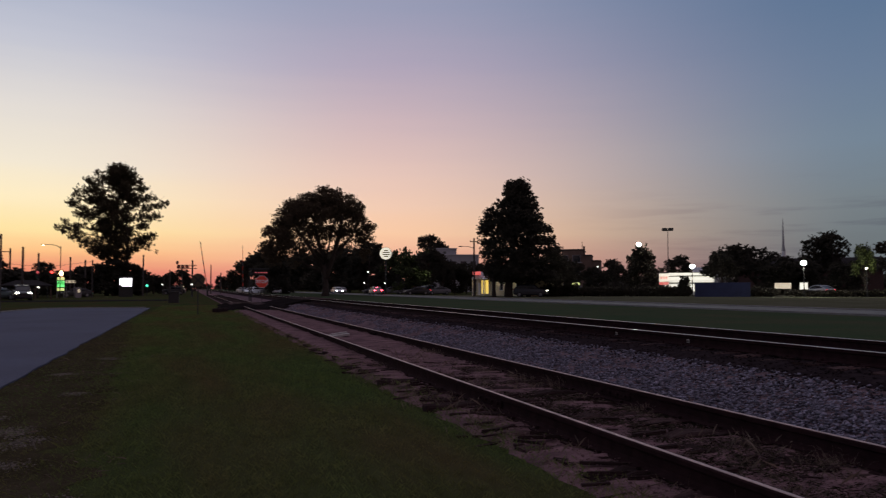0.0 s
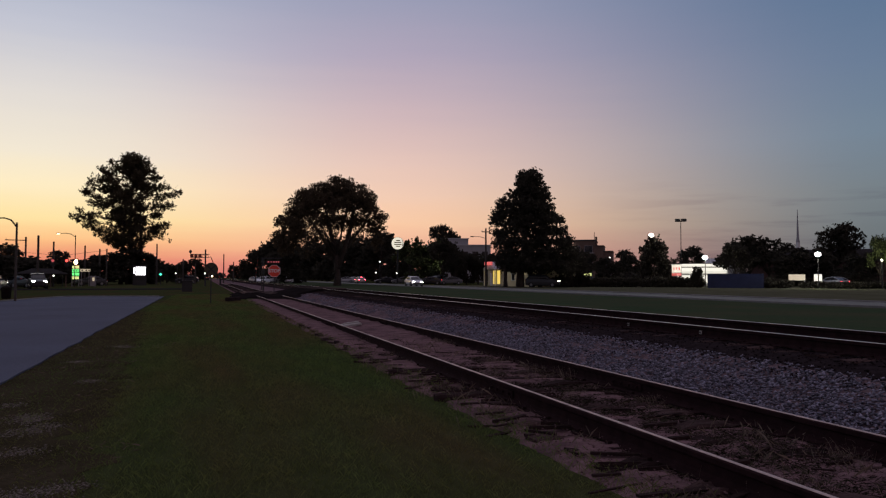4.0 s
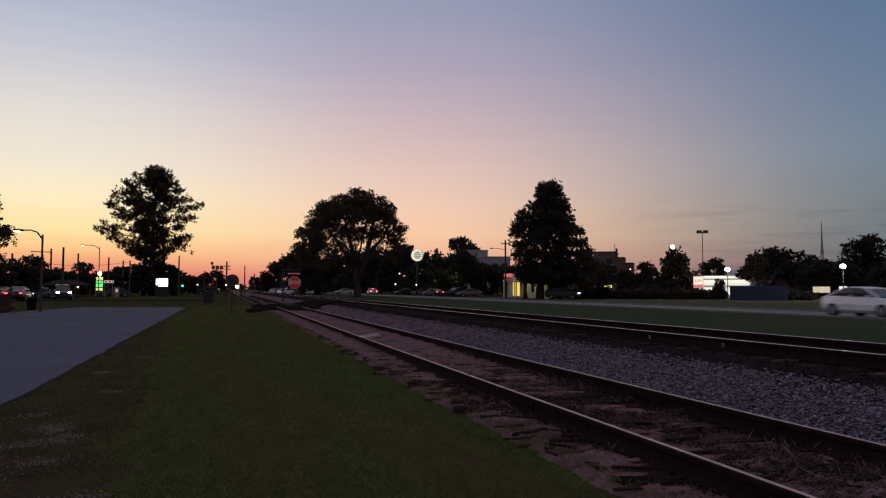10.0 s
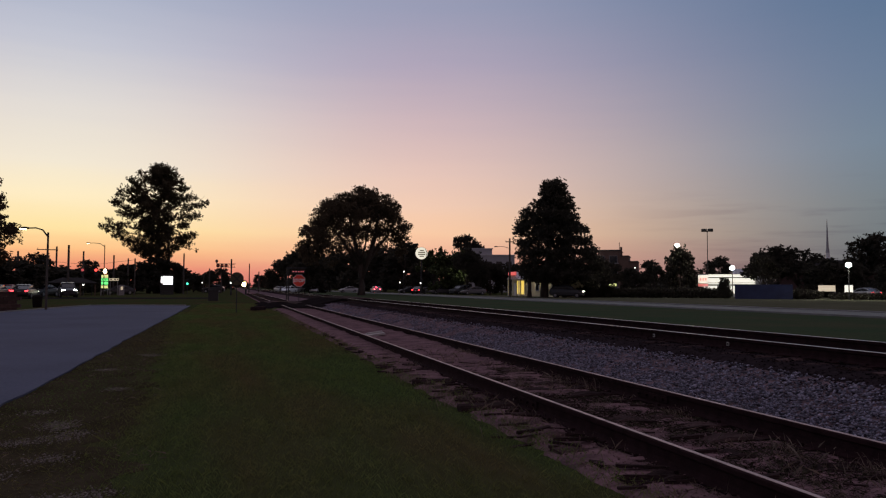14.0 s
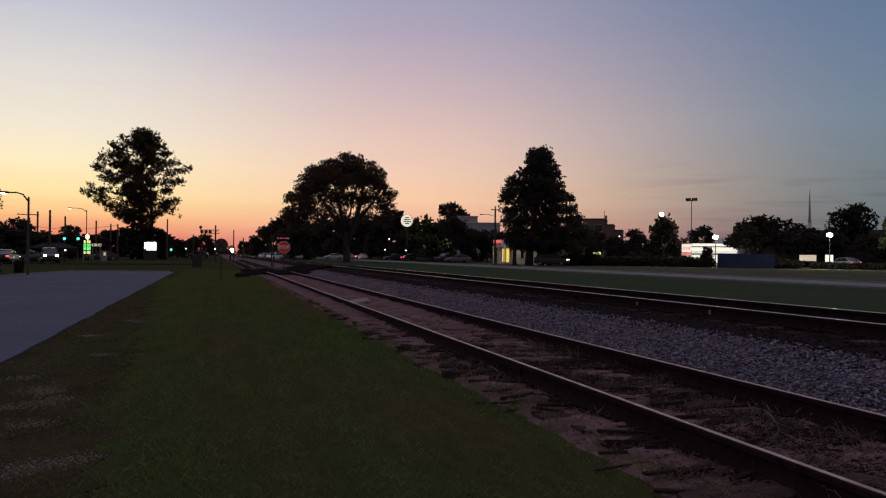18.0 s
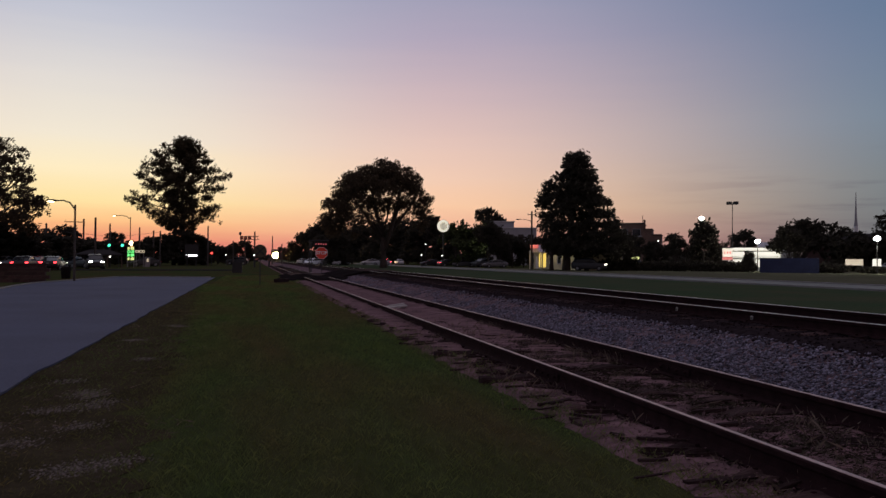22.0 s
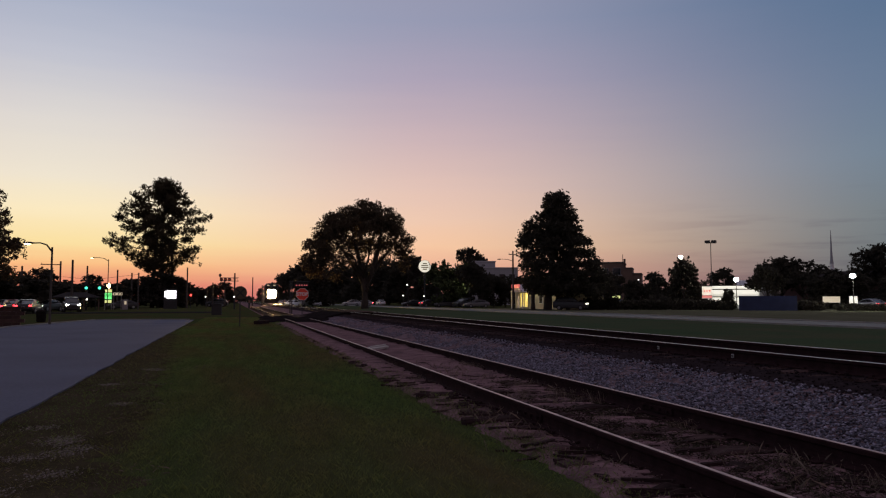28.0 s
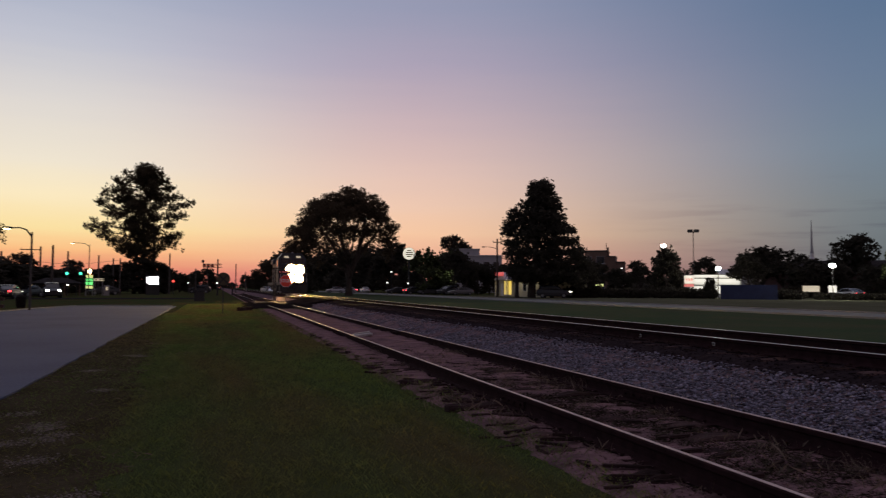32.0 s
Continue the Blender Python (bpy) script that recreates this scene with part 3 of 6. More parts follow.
def lots_and_roads():
    b = Build()
    # the lot's edge towards the grass is broken and uneven
    ys = [-6.3 + i * 0.65 for i in range(92)]
    edge = [(-2.3 - 0.005 * y + 0.06 * noise.noise((y * 0.7, 0, 1)) + 0.04 * noise.noise((y * 2.6, 0, 4)), y) for y in ys]
    out = edge + [(-7.1, 54.6), (-8.9, 54.2), (-9.7, 49.0), (-10.6, 41.0), (-10.4, 37.8), (-9.9, 33.0), (-8.8, 20.0), (-8.0, -20.0), (-2.3, -20.0)]
    b.prism(out, -0.1, 0.012, "z")
    tagged(new("parking_lot", b.mesh("parking_lot", ASPHALT)), "pale worn asphalt parking lot with a broken edge", "pavement", kind="structure")
    c = Build()
    for a0, a1 in (((-2.9, 53.5), (-7.1, 54.7)), ((-7.1, 54.75), (-8.9, 54.35)), ((-8.97, 54.2), (-9.78, 49.1)), ((-9.78, 48.9), (-10.68, 41.1)), ((-10.68, 40.9), (-10.48, 37.9)), ((-10.48, 37.7), (-9.98, 33.1)), ((-9.98, 32.9), (-8.88, 20))):
        a0, a1 = Vector((*a0, -0.02)), Vector((*a1, -0.02))
        mid, d = (a0 + a1) / 2, a1 - a0
        c.box((0, 0, 0), (d.length, 0.15, 0.16), Matrix.Translation(mid) @ pose(0, 0, 0, 0, 0, math.degrees(math.atan2(d.y, d.x))), 0.02)
    tagged(new("lot_curb", c.mesh("lot_curb", CURB)), "low worn concrete kerb round the lot", "curb", kind="structure")
    # the street beyond the main track, and the one beyond the lot
    r = Build().prism([(28.1, -320), (33.8, -320), (33.8, 900), (28.1, 900)], -0.1, 0.015, "z")
    tagged(new("road", r.mesh("road", CONCRETE)), "pale grey two-lane street running beside the tracks", "road", kind="structure")
    for x in (27.98, 33.92):
        k = Build().box((x, 290, 0.02), (0.2, 1220, 0.15), b=0.02)
        tagged(new("curb", k.mesh("curb", CURB)), "long low concrete kerb of the street", "curb", kind="structure")
    g = Build().prism([(11.2, -150), (27.85, -150), (27.85, 700), (11.2, 700)], -0.1, -0.004, "z")
    tagged(new("median_grass", g.mesh("median_grass", mat("median_grass", (0.05, 0.076, 0.042), 0.95, var=0.4, scale=0.25, fine=8, bump=0.8, tint=(0.075, 0.078, 0.048), spec=0.0))),
           "dark green strip of grass between the main track and the street", "grass", kind="structure")
    v = Build().prism([(34.04, -150), (120, -150), (120, 118), (34.04, 118)], -0.1, 0.004, "z")
    tagged(new("far_verge", v.mesh("far_verge", mat("dry_verge", (0.115, 0.115, 0.076), 0.95, var=0.4, scale=0.3, fine=7, bump=0.8, tint=(0.08, 0.086, 0.05), spec=0.0))),
           "dry brownish grass beyond the street", "verge", kind="structure")
    s = Build().prism([(-160, 84), (-1.5, 84), (-1.5, 92), (-160, 92)], -0.1, 0.01, "z")
    tagged(new("side_street", s.mesh("side_street", mat("dark_asphalt", (0.036, 0.035, 0.036), 0.95, spec=0.0, var=0.3, scale=0.5, fine=20))), "dark asphalt street beyond the lot", "road", kind="structure")
    # the crossing: asphalt ramps with timber planks beside the rails
    cr = Build()
    cr.prism([(1.6, -0.05), (2.5, 0.14), (5.2, 0.16), (6.2, 0.36), (6.9, 0.51), (9.3, 0.51), (11.0, 0.2), (15, -0.05)], 48.0, 60.0)
    cross = tagged(new("crossing", cr.mesh("crossing", mat("crossing_asphalt", (0.022, 0.018, 0.018), 0.95, spec=0.0, var=0.4, scale=1.2, fine=20))),
                   "dark uneven asphalt crossing over both tracks", "crossing", kind="structure")
    pm = Build().box((0, 0, 0), (0.23, 11.6, 0.09), b=0.015).mesh("plank", TIE)
    for x, z in [(2.7 + i * 0.25, 0.155) for i in range(10)] + [(7.05 + i * 0.25, 0.515) for i in range(9)]:
        part("plank", pm, TIE, cross, at=pose(x, 54.0, z))
    # bare sandy strip along the lot
    rng = random.Random(5)
    d = Build()
    ys = [-6 + i * 0.12 for i in range(312)]
    o1 = [(-2.45, y) for y in ys]
    o2 = [(max(-2.4, -0.45 + 0.3 * noise.noise((y * 0.8, 3, 0)) + 0.2 * noise.noise((y * 2.3, 7, 0)) + 0.3 * noise.noise((y * 5.1, 1, 0)) - 0.055 * max(y, 0)), y) for y in reversed(ys)]
    d.prism(o1 + o2, -0.1, -0.012, "z")
    tagged(new("verge", d.mesh("verge", mat("sandy_verge", (0.062, 0.051, 0.032), 0.95, var=0.5, scale=1.3, fine=26, bump=0.9, tint=(0.04, 0.034, 0.019), spec=0.0))),
           "bare brown sandy verge with patches of pale grit", "verge", kind="structure")


ground()
track_bed()
lots_and_roads()
railway("siding_track", "old siding with rusty rails on weathered half-buried ties", 3.78, 0.198, -60, 140, RAILTOP, 1.0, 10, 96)
railway("main_track", "raised main line with polished rails on dark ties", 8.1, 0.554, -60, 900, RAILSHINE, 0.4, 40, 88)
stones("ballast_stones", "loose grey crushed stones on the ballast slope", 100000, slope_stones, (0.008, 0.028), STONE, 1)
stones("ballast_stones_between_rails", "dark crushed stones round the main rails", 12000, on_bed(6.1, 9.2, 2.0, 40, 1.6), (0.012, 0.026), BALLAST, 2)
stones("dirt_clods", "brown clods and small stones in the siding's dirt bed", 20000, on_bed(2.4, 5.1, 2.0, 40, 1.8), (0.004, 0.013), DIRTCLOD, 3)
blades("mown_lawn", "short dark green lawn grass beside the siding", 235000, -2.1, 3.0, 1.9, 60, 2.2, 0.015, 0.055, 0.0022, BLADE, 11, 0.0, lean=0.6, verge=0.9, fringe=2.66)
blades("lawn_tufts", "taller tufts of green grass", 34000, -1.0, 3.0, 1.9, 24, 1.7, 0.03, 0.085, 0.0016, BLADE, 13, 0.1, fringe=2.68)
blades("verge_grass", "thin tufts of grass on the bare verge", 56000, -2.4, -0.3, -6, 40, 2.0, 0.012, 0.04, 0.0028, BLADE, 23, 0.0, lean=0.9)
blades("siding_straw", "dry pale grass strands among the ties", 18000, 2.45, 4.95, -5, 26, 1.5, 0.012, 0.035, 0.0014, STRAW, 17, 0.02, lean=2.6, bed=True)
blades("siding_litter", "rotten brown grass and leaf litter on the siding's dirt", 66000, 2.9, 5.0, -6, 12.5, 1.0, 0.01, 0.035, 0.011, LITTER, 37, -0.2, lean=2.4, bed=True)
blades("siding_weeds", "thin dry weeds standing between the rails", 5200, 2.45, 5.2, 2.6, 16, 1.3, 0.03, 0.13, 0.0016, STRAW, 31, 0.16, lean=0.6, bed=True)


blades("lawn_behind", "short dark green lawn grass beside the siding", 84000, -2.1, 3.0, -8, 2.2, 1.0, 0.015, 0.05, 0.0042, BLADE, 12, 0.0, lean=0.7, verge=0.9, fringe=2.66)
stones("dirt_clods_behind", "brown clods and small stones in the siding's dirt bed", 5000, on_bed(2.4, 5.1, -6, 2.0, 1.0), (0.004, 0.013), DIRTCLOD, 43)


def weed_clumps(name, label, clumps, seed):
    """Dry weeds in loose clumps between and beside the rails; the strands bend over."""
    rng = np.random.default_rng(seed)
    v = []
    for c in range(clumps):
        cx, cy = rng.uniform(2.35, 5.1), 2.6 + 13 * rng.uniform() ** 1.3
        if min(abs(cx - 3.03), abs(cx - 4.53)) < 0.1:
            cx += 0.22
        cz = float(np.interp(cx, BEDX, BEDZ))
        big = rng.uniform(0.5, 1.3)
        for k in range(int(26 + 40 * big)):
            a = rng.uniform(0, 6.28)
            x, y = cx + rng.normal(0, 0.1 * big), cy + rng.normal(0, 0.12 * big)
            h, out = rng.uniform(0.03, 0.15) * big, rng.uniform(0.02, 0.16) * big
            wx, wy = 0.0011 * math.sin(a) + 0.0006, 0.0011 * math.cos(a)
            pts = [(x + out * f * math.cos(a), y + out * f * math.sin(a), cz + h * (1 - (1 - f) ** 2) * (1 if f < 0.75 else 0.88)) for f in (0, 0.35, 0.7, 1.0)]
            for p, q in zip(pts, pts[1:]):
                v += [(p[0] - wx, p[1] - wy, p[2]), (p[0] + wx, p[1] + wy, p[2]), (q[0] + wx, q[1] + wy, q[2]), (q[0] - wx, q[1] - wy, q[2])]
    v = np.array(v)
    ob = new(name, soup(name, v, np.arange(len(v)).reshape(-1, 4), STRAW))
    return tagged(ob, label, "weeds", kind="stuff")


def splinters(name, label, n, seed):
    """Broken strips of old tie wood lying along the ties."""
    r = random.Random(seed)
    b = Build()
    for i in range(n):
        x, y = r.choice((r.uniform(2.35, 2.95), r.uniform(3.15, 4.45), r.uniform(4.65, 5.05))), 2.5 + 15 * r.random() ** 1.2
        m = pose(x, y, float(np.interp(x, BEDX, BEDZ)) + 0.02, r.uniform(-8, 8), r.uniform(-5, 5), r.gauss(0, 16))
        b.box((0, 0, 0), (r.uniform(0.08, 0.42), r.uniform(0.012, 0.05), r.uniform(0.008, 0.03)), m)
    return tagged(new(name, b.mesh(name, TIE)), label, "wood", kind="stuff")


def crossing_lip():
    """The rough front edge of the crossing: tar and dirt heaped over the siding, lowest between its rails."""
    b = Build()
    xs, ys = [1.2 + 0.16 * i for i in range(33)], [45.2 + 0.25 * j for j in range(13)]
    vs = []
    for y in ys:
        for x in xs:
            across = math.sin(math.pi * min(1, max(0, (x - 1.2) / 5.12))) ** 0.5
            along = max(0.0, 1 - abs(y - 46.9) / 1.75) ** 0.7
            sag = 0.12 * math.exp(-((x - 4.0) / 0.9) ** 2)
            vs.append((x, y, -0.08 + across * along * (0.5 - sag + 0.12 * noise.noise((x * 1.7, y * 1.3, 4)) + 0.05 * noise.noise((x * 5, y * 4, 8)))))
    k = len(xs)
    b.add(vs, [(j * k + i, j * k + i + 1, j * k + k + i + 1, j * k + k + i) for j in range(len(ys) - 1) for i in range(k - 1)])
    tagged(new("crossing_lip", b.mesh("crossing_lip", bpy.data.materials["crossing_asphalt"], True)), "dark heaped asphalt lip where the crossing buries the siding", "crossing", kind="structure")


weed_clumps("weed_clumps", "pale dry weeds in clumps along the siding", 70, 61)
splinters("tie_splinters", "dark broken splinters of old ties in the dirt", 260, 67)
crossing_lip()


def grit_patches(rng, n):
    centres = [(-1.5, 7.65), (-1.3, 7.3), (-1.55, 7.85), (-1.4, 7.1), (-1.3, 6.3), (-1.37, 15.1), (-1.5, 15.3), (-1.86, 12.7), (-1.35, 10.3), (-1.0, 5.05), (-1.15, 5.0), (-0.85, 5.15),
               (-1.7, 7.0), (-1.9, 8.6), (-1.6, 5.8), (-2.0, 6.4)]
    k = rng.integers(0, len(centres), n)
    c = np.array(centres)[k]
    return np.stack([c[:, 0] + rng.normal(0, 0.1, n), c[:, 1] + rng.normal(0, 0.09, n), np.full(n, -0.012)], 1)


stones("verge_grit", "pale grit and broken asphalt crumbs on the verge", 4600, grit_patches, (0.003, 0.013), GRIT, 21)
blades("verge_straw", "dry pale grass litter on the verge", 7000, -2.3, -0.4, 2.0, 20, 1.6, 0.01, 0.04, 0.003, STRAW, 19, 0.2, lean=2.0)


# ---- trees ----
def leaf_points(rng, blobs, n, loose=False):
    """Points in flattened balls, most of them near the outside, or in loose clouds that thin out."""
    c = np.array([b[:3] for b in blobs], float)
    r = np.array([b[3:6] for b in blobs], float)
    vol = (r[:, 0] * r[:, 1] * r[:, 2]) ** 0.7
    k = rng.choice(len(blobs), n, p=vol / vol.sum())
    d = rng.normal(0, 1, (n, 3))
    if loose:
        d *= (0.55 / np.maximum(0.55, np.linalg.norm(d, axis=1) * 0.5))[:, None]
        return c[k] + r[k] * d * 0.9
    d /= np.linalg.norm(d, axis=1)[:, None]
    return c[k] + r[k] * d * (rng.uniform(0, 1, n) ** 0.42)[:, None] * (1 + rng.normal(0, 0.10, n))[:, None]


def twig_points(rng, blobs, n, per, length, droop):
    """Points along short twigs that stand out of the leaf masses and sag or turn up at their tips."""
    c = np.array([b[:3] for b in blobs], float)
    r = np.array([b[3:6] for b in blobs], float)
    vol = (r[:, 0] * r[:, 1] * r[:, 2]) ** 0.6
    m = n // per
    k = rng.choice(len(blobs), m, p=vol / vol.sum())
    d = rng.normal(0, 1, (m, 3))
    d /= np.linalg.norm(d, axis=1)[:, None]
    start = c[k] + r[k] * d * (rng.uniform(0.02, 1.0, m) ** 0.5)[:, None] * 0.85
    way = d * (1, 1, 0.45) + rng.normal(0, 0.3, (m, 3))
    way /= np.linalg.norm(way, axis=1)[:, None]
    way *= (length * rng.uniform(0.5, 1.3, m))[:, None]
    u = rng.uniform(0, 1, (m, per, 1))
    p = start[:, None, :] + way[:, None, :] * u + rng.normal(0, 0.09 * length + 0.03, (m, per, 3))
    p[:, :, 2] += droop * length * u[:, :, 0] ** 2
    return p.reshape(-1, 3)


def leaves(name, rng, pts, size, material, thin=0.5):
    n = len(pts)
    a = rng.normal(0, 1, (n, 3))
    a /= np.linalg.norm(a, axis=1)[:, None]
    q = rng.normal(0, 1, (n, 3))
    b = np.cross(a, q)
    b /= np.linalg.norm(b, axis=1)[:, None]
    s = (size * rng.uniform(0.5, 1.4, n))[:, None]
    v = np.stack([pts - a * s, pts + b * s * thin, pts + a * s, pts - b * s * thin], 1)
    return soup(name, v.reshape(-1, 3), np.arange(n * 4).reshape(n, 4), material)


def tree(name, label, m, trunks, limbs, blobs, n, size, leaf, seed, thin=0.5, category="tree", loose=False, twigs=()):
    """trunks: (points, radii); limbs: (start, end, radius); blobs: x y z and three radii of leaf masses."""
    t = thing(name, label, category, m)
    rng = np.random.default_rng(seed)
    r = random.Random(seed)
    b = Build()
    for pts, radii in trunks:
        b.path(pts, radii, 10)
    for a, e, rad in limbs:
        a, e = Vector(a), Vector(e)
        mid = a.lerp(e, 0.5) + Vector((r.uniform(-0.5, 0.5), r.uniform(-0.5, 0.5), r.uniform(-0.1, 0.7)))
        b.path([a, a.lerp(mid, 0.55), mid, mid.lerp(e, 0.5) + Vector((0, 0, 0.15)), e], [rad, rad * 0.85, rad * 0.65, rad * 0.45, rad * 0.15], 6)
        for k in range(3):
            o = mid.lerp(e, r.uniform(0.1, 0.8))
            b.tube(o, o + Vector((r.uniform(-1, 1), r.uniform(-1, 1), r.uniform(0.2, 1))) * (e - a).length * 0.22, rad * 0.3, rad * 0.08, 5)
    part("trunk", b, BARK, t, "dark trunk with its limbs", smooth=True)
    pts = twig_points(rng, blobs, n, *twigs) if twigs else leaf_points(rng, blobs, n, loose)
    part("crown", leaves("crown", rng, pts, size, leaf, thin), leaf, t, "dark ragged crown of leaves")
    return t


def pine():
    r = random.Random(3)
    blobs, limbs = [], []
    # side reach and height of the boughs that stand out against the sky
    boughs = [(x, r.uniform(-1.5, 1.5), z) for x, z in (
        (1.6, 24.5), (2.6, 23.5), (3.9, 22.3), (5.0, 21.0), (6.2, 19.4), (9.0, 17.7), (7.6, 15.4), (5.0, 13.5), (6.6, 11.7), (5.4, 10.1), (3.4, 8.9), (2.2, 7.6),
        (-0.6, 25.0), (-1.8, 24.1), (-3.6, 23.1), (-5.6, 21.9), (-7.2, 20.3), (-8.2, 18.7), (-8.8, 17.1), (-7.4, 15.5), (-10.0, 13.5), (-9.6, 12.1), (-8.4, 10.9), (-6.2, 9.7), (-4.4, 8.7), (-3.0, 7.8))]
    # and of those that grow towards and away from the tracks
    for i in range(26):
        a = r.uniform(35, 145) * r.choice((-1, 1))
        d = r.uniform(3.0, 7.0) if i % 4 else r.uniform(2.0, 4.0)
        z = r.uniform(13.0, 24.2) if i % 4 else r.uniform(7.5, 13.0)
        d *= min(1.0, (26 - z) / 6)
        boughs.append((d * math.cos(radians(a)) - 0.4, d * math.sin(radians(a)), z))
    for x, y, z in boughs:
        root = Vector((0.15 * x / 8, 0.1, z - r.uniform(0.9, 2.0)))
        end = Vector((x, y, z))
        limbs.append((root, end, 0.13))
        reach = end.length and (end - root).length
        for f in (0.4, 0.5, 0.6, 0.68, 0.76, 0.83, 0.89, 0.95, 1.0):
            if f < 0.55 and z < 16:
                continue
            p = root.lerp(end, f) + Vector((r.uniform(-0.5, 0.5), r.uniform(-0.7, 0.7), 0.25 + r.uniform(-0.55, 0.6)))
            k = r.uniform(0.5, 0.92) * min(1.0, 0.45 + reach / 11) * (1.0 if f < 0.9 else 0.72)
            blobs.append((*p, k * 1.3, k * 1.3, k * 0.95))
    # one long thin low bough
    for x, z, k in ((4.9, 9.3, 0.5), (6.0, 8.7, 0.42), (7.0, 8.6, 0.34)):
        blobs.append((x, 0.3, z, k, k * 0.8, k * 0.45))
    limbs.append(((0.2, 0, 11.0), (6.9, 0.3, 8.5), 0.08))
    for x, z in ((-0.4, 24.9), (0.5, 25.2), (1.3, 25.0), (2.0, 24.4), (-1.3, 24.4)):
        blobs.append((x, r.uniform(-0.8, 0.8), z, 0.8, 0.8, 0.6))
    # loose small tufts on the lower boughs
    for i in range(140):
        a, z = r.uniform(0, 6.28), r.uniform(7.0, 16.5)
        d = (0.6 + 0.36 * z) * r.uniform(0.05, 1.0) ** 0.7
        k = r.uniform(0.35, 0.75)
        blobs.append((d * math.cos(a) - 0.5 - 0.02 * (16 - z), d * math.sin(a), z, k * 1.4, k * 1.4, k))
    # the upper crown is close to solid
    for i in range(52):
        a, e, d = r.uniform(0, 6.28), r.uniform(-1.3, 1.5), r.uniform(0.1, 1.0) ** 0.5
        k = r.uniform(0.6, 1.15)
        blobs.append((-0.2 + 0.9 * math.sin(e) + 4.5 * d * math.cos(e) * math.cos(a), 4.5 * d * math.cos(e) * math.sin(a), 20.0 + 4.7 * d * math.sin(e), k * 1.2, k * 1.2, k * 0.8))
    trunks = [([(0, 0, -0.3), (0.1, 0, 5), (-0.2, 0.1, 12), (0.1, 0, 19), (0, 0, 24.0)], [0.55, 0.46, 0.37, 0.22, 0.06]),
              ([(-1.8, 0.6, -0.3), (-1.6, 0.5, 6), (-1.2, 0.4, 14), (-0.8, 0, 20)], [0.44, 0.38, 0.28, 0.1]),
              ([(1.7, 1.2, -0.3), (1.8, 1.0, 7), (1.4, 0.9, 16)], [0.38, 0.32, 0.12])]
    tree("pine_tree", "tall dark pine with layered ragged boughs against the sunset", pose(*bearing(5.04, 150)) @ Matrix.Diagonal((0.96, 0.96, 0.955, 1)), trunks, limbs, blobs,
         100000, 0.21, NEEDLE, 5, 0.26, twigs=(14, 0.55, 0.35))


def oak():
    r = random.Random(8)
    blobs, limbs = [], []
    for i in range(330):
        a = r.uniform(0, 2 * math.pi)
        el = math.asin(r.uniform(0.02, 1.0))
        k = r.uniform(0.74, 1.06)
        x = 8.3 * k * math.cos(el) * math.cos(a) - 1.4 + 1.4 * math.sin(el)
        y = 8.0 * k * math.cos(el) * math.sin(a)
        z = 7.6 + 9.4 * k * math.sin(el) ** 0.85 - (0.9 if x < -7 else 0) - (0.6 if x > 6 else 0)
        # the crown is hollow: one sees the limbs and the sky under its roof
        if z < 12.8 and -4.5 < x < 5.6 and r.random() < 0.72:
            continue
        if 12.8 <= z < 14.2 and r.random() < 0.35:
            continue
        s = r.uniform(0.35, 0.95)
        blobs.append((x, y, z, s * 1.2, s * 1.2, s * 0.55))
        # fringes hang from the outer twigs
        if r.random() < 0.6:
            blobs.append((x * 1.03 + r.uniform(-0.5, 0.5), y, z - s * 0.8, s * 0.6, s * 0.6, s * 0.75))
        if len(blobs) % 19 == 0:
            limbs.append(((r.uniform(-0.4, 0.4), r.uniform(-0.4, 0.4), r.uniform(3.4, 6.5)), (x * 0.93, y * 0.93, z - 0.4), 0.15))
    for i in range(80):
        a, d = r.uniform(0, 6.28), 7.0 * r.uniform(0, 1) ** 0.5
        k = r.uniform(0.4, 0.85)
        blobs.append((d * math.cos(a) - 0.6 + r.uniform(-0.5, 0.5), d * math.sin(a), 16.2 - 0.055 * d * d + r.uniform(-1.6, 0.5), k * 1.3, k * 1.3, k * 0.55))
    for i in range(14):
        a = radians(110 + 140 * i / 13)
        blobs.append((-1.3 + 8.3 * math.cos(a), 7.2 * math.sin(a), r.uniform(5.6, 8.2), 1.1, 1.1, 0.7))
    # sprays of leaves inside
    for i in range(60):
        k = r.uniform(0.3, 0.6)
        blobs.append((r.uniform(-6.0, 5.4), r.uniform(-5, 5), r.uniform(7.5, 13.2), k * 1.4, k * 1.4, k * 0.7))
    for i in range(6):
        blobs.append((r.uniform(5.2, 7.0), r.uniform(-3, 3), r.uniform(9.4, 12.4), 0.9, 0.9, 0.9))
    trunks = [([(0, 0, -0.3), (0.05, 0, 1.0), (0, 0, 3.2), (-0.6, 0.2, 6.5), (-1.6, 0.4, 11), (-2.6, 0.5, 14.5)], [0.85, 0.62, 0.55, 0.4, 0.24, 0.08]),
              ([(0, 0, 2.8), (1.0, -0.3, 5.8), (2.2, -0.6, 9.5), (2.8, -0.6, 14)], [0.5, 0.4, 0.3, 0.08]),
              ([(0.3, 0, 4.0), (2.4, 0.8, 7.4), (4.6, 1.0, 10.0), (5.6, 1.0, 12.4)], [0.36, 0.28, 0.2, 0.07]),
              ([(-0.3, 0, 4.4), (-2.8, -0.6, 8.0), (-5.2, -0.8, 11.4)], [0.34, 0.26, 0.08])]
    tree("oak_tree", "broad spreading dark oak with an umbrella-shaped crown", pose(*bearing(-9.74, 120)) @ Matrix.Diagonal((0.97, 0.97, 0.985, 1)), trunks, limbs, blobs, 80000, 0.17, LEAF, 6, 0.4, twigs=(12, 0.8, -0.55))


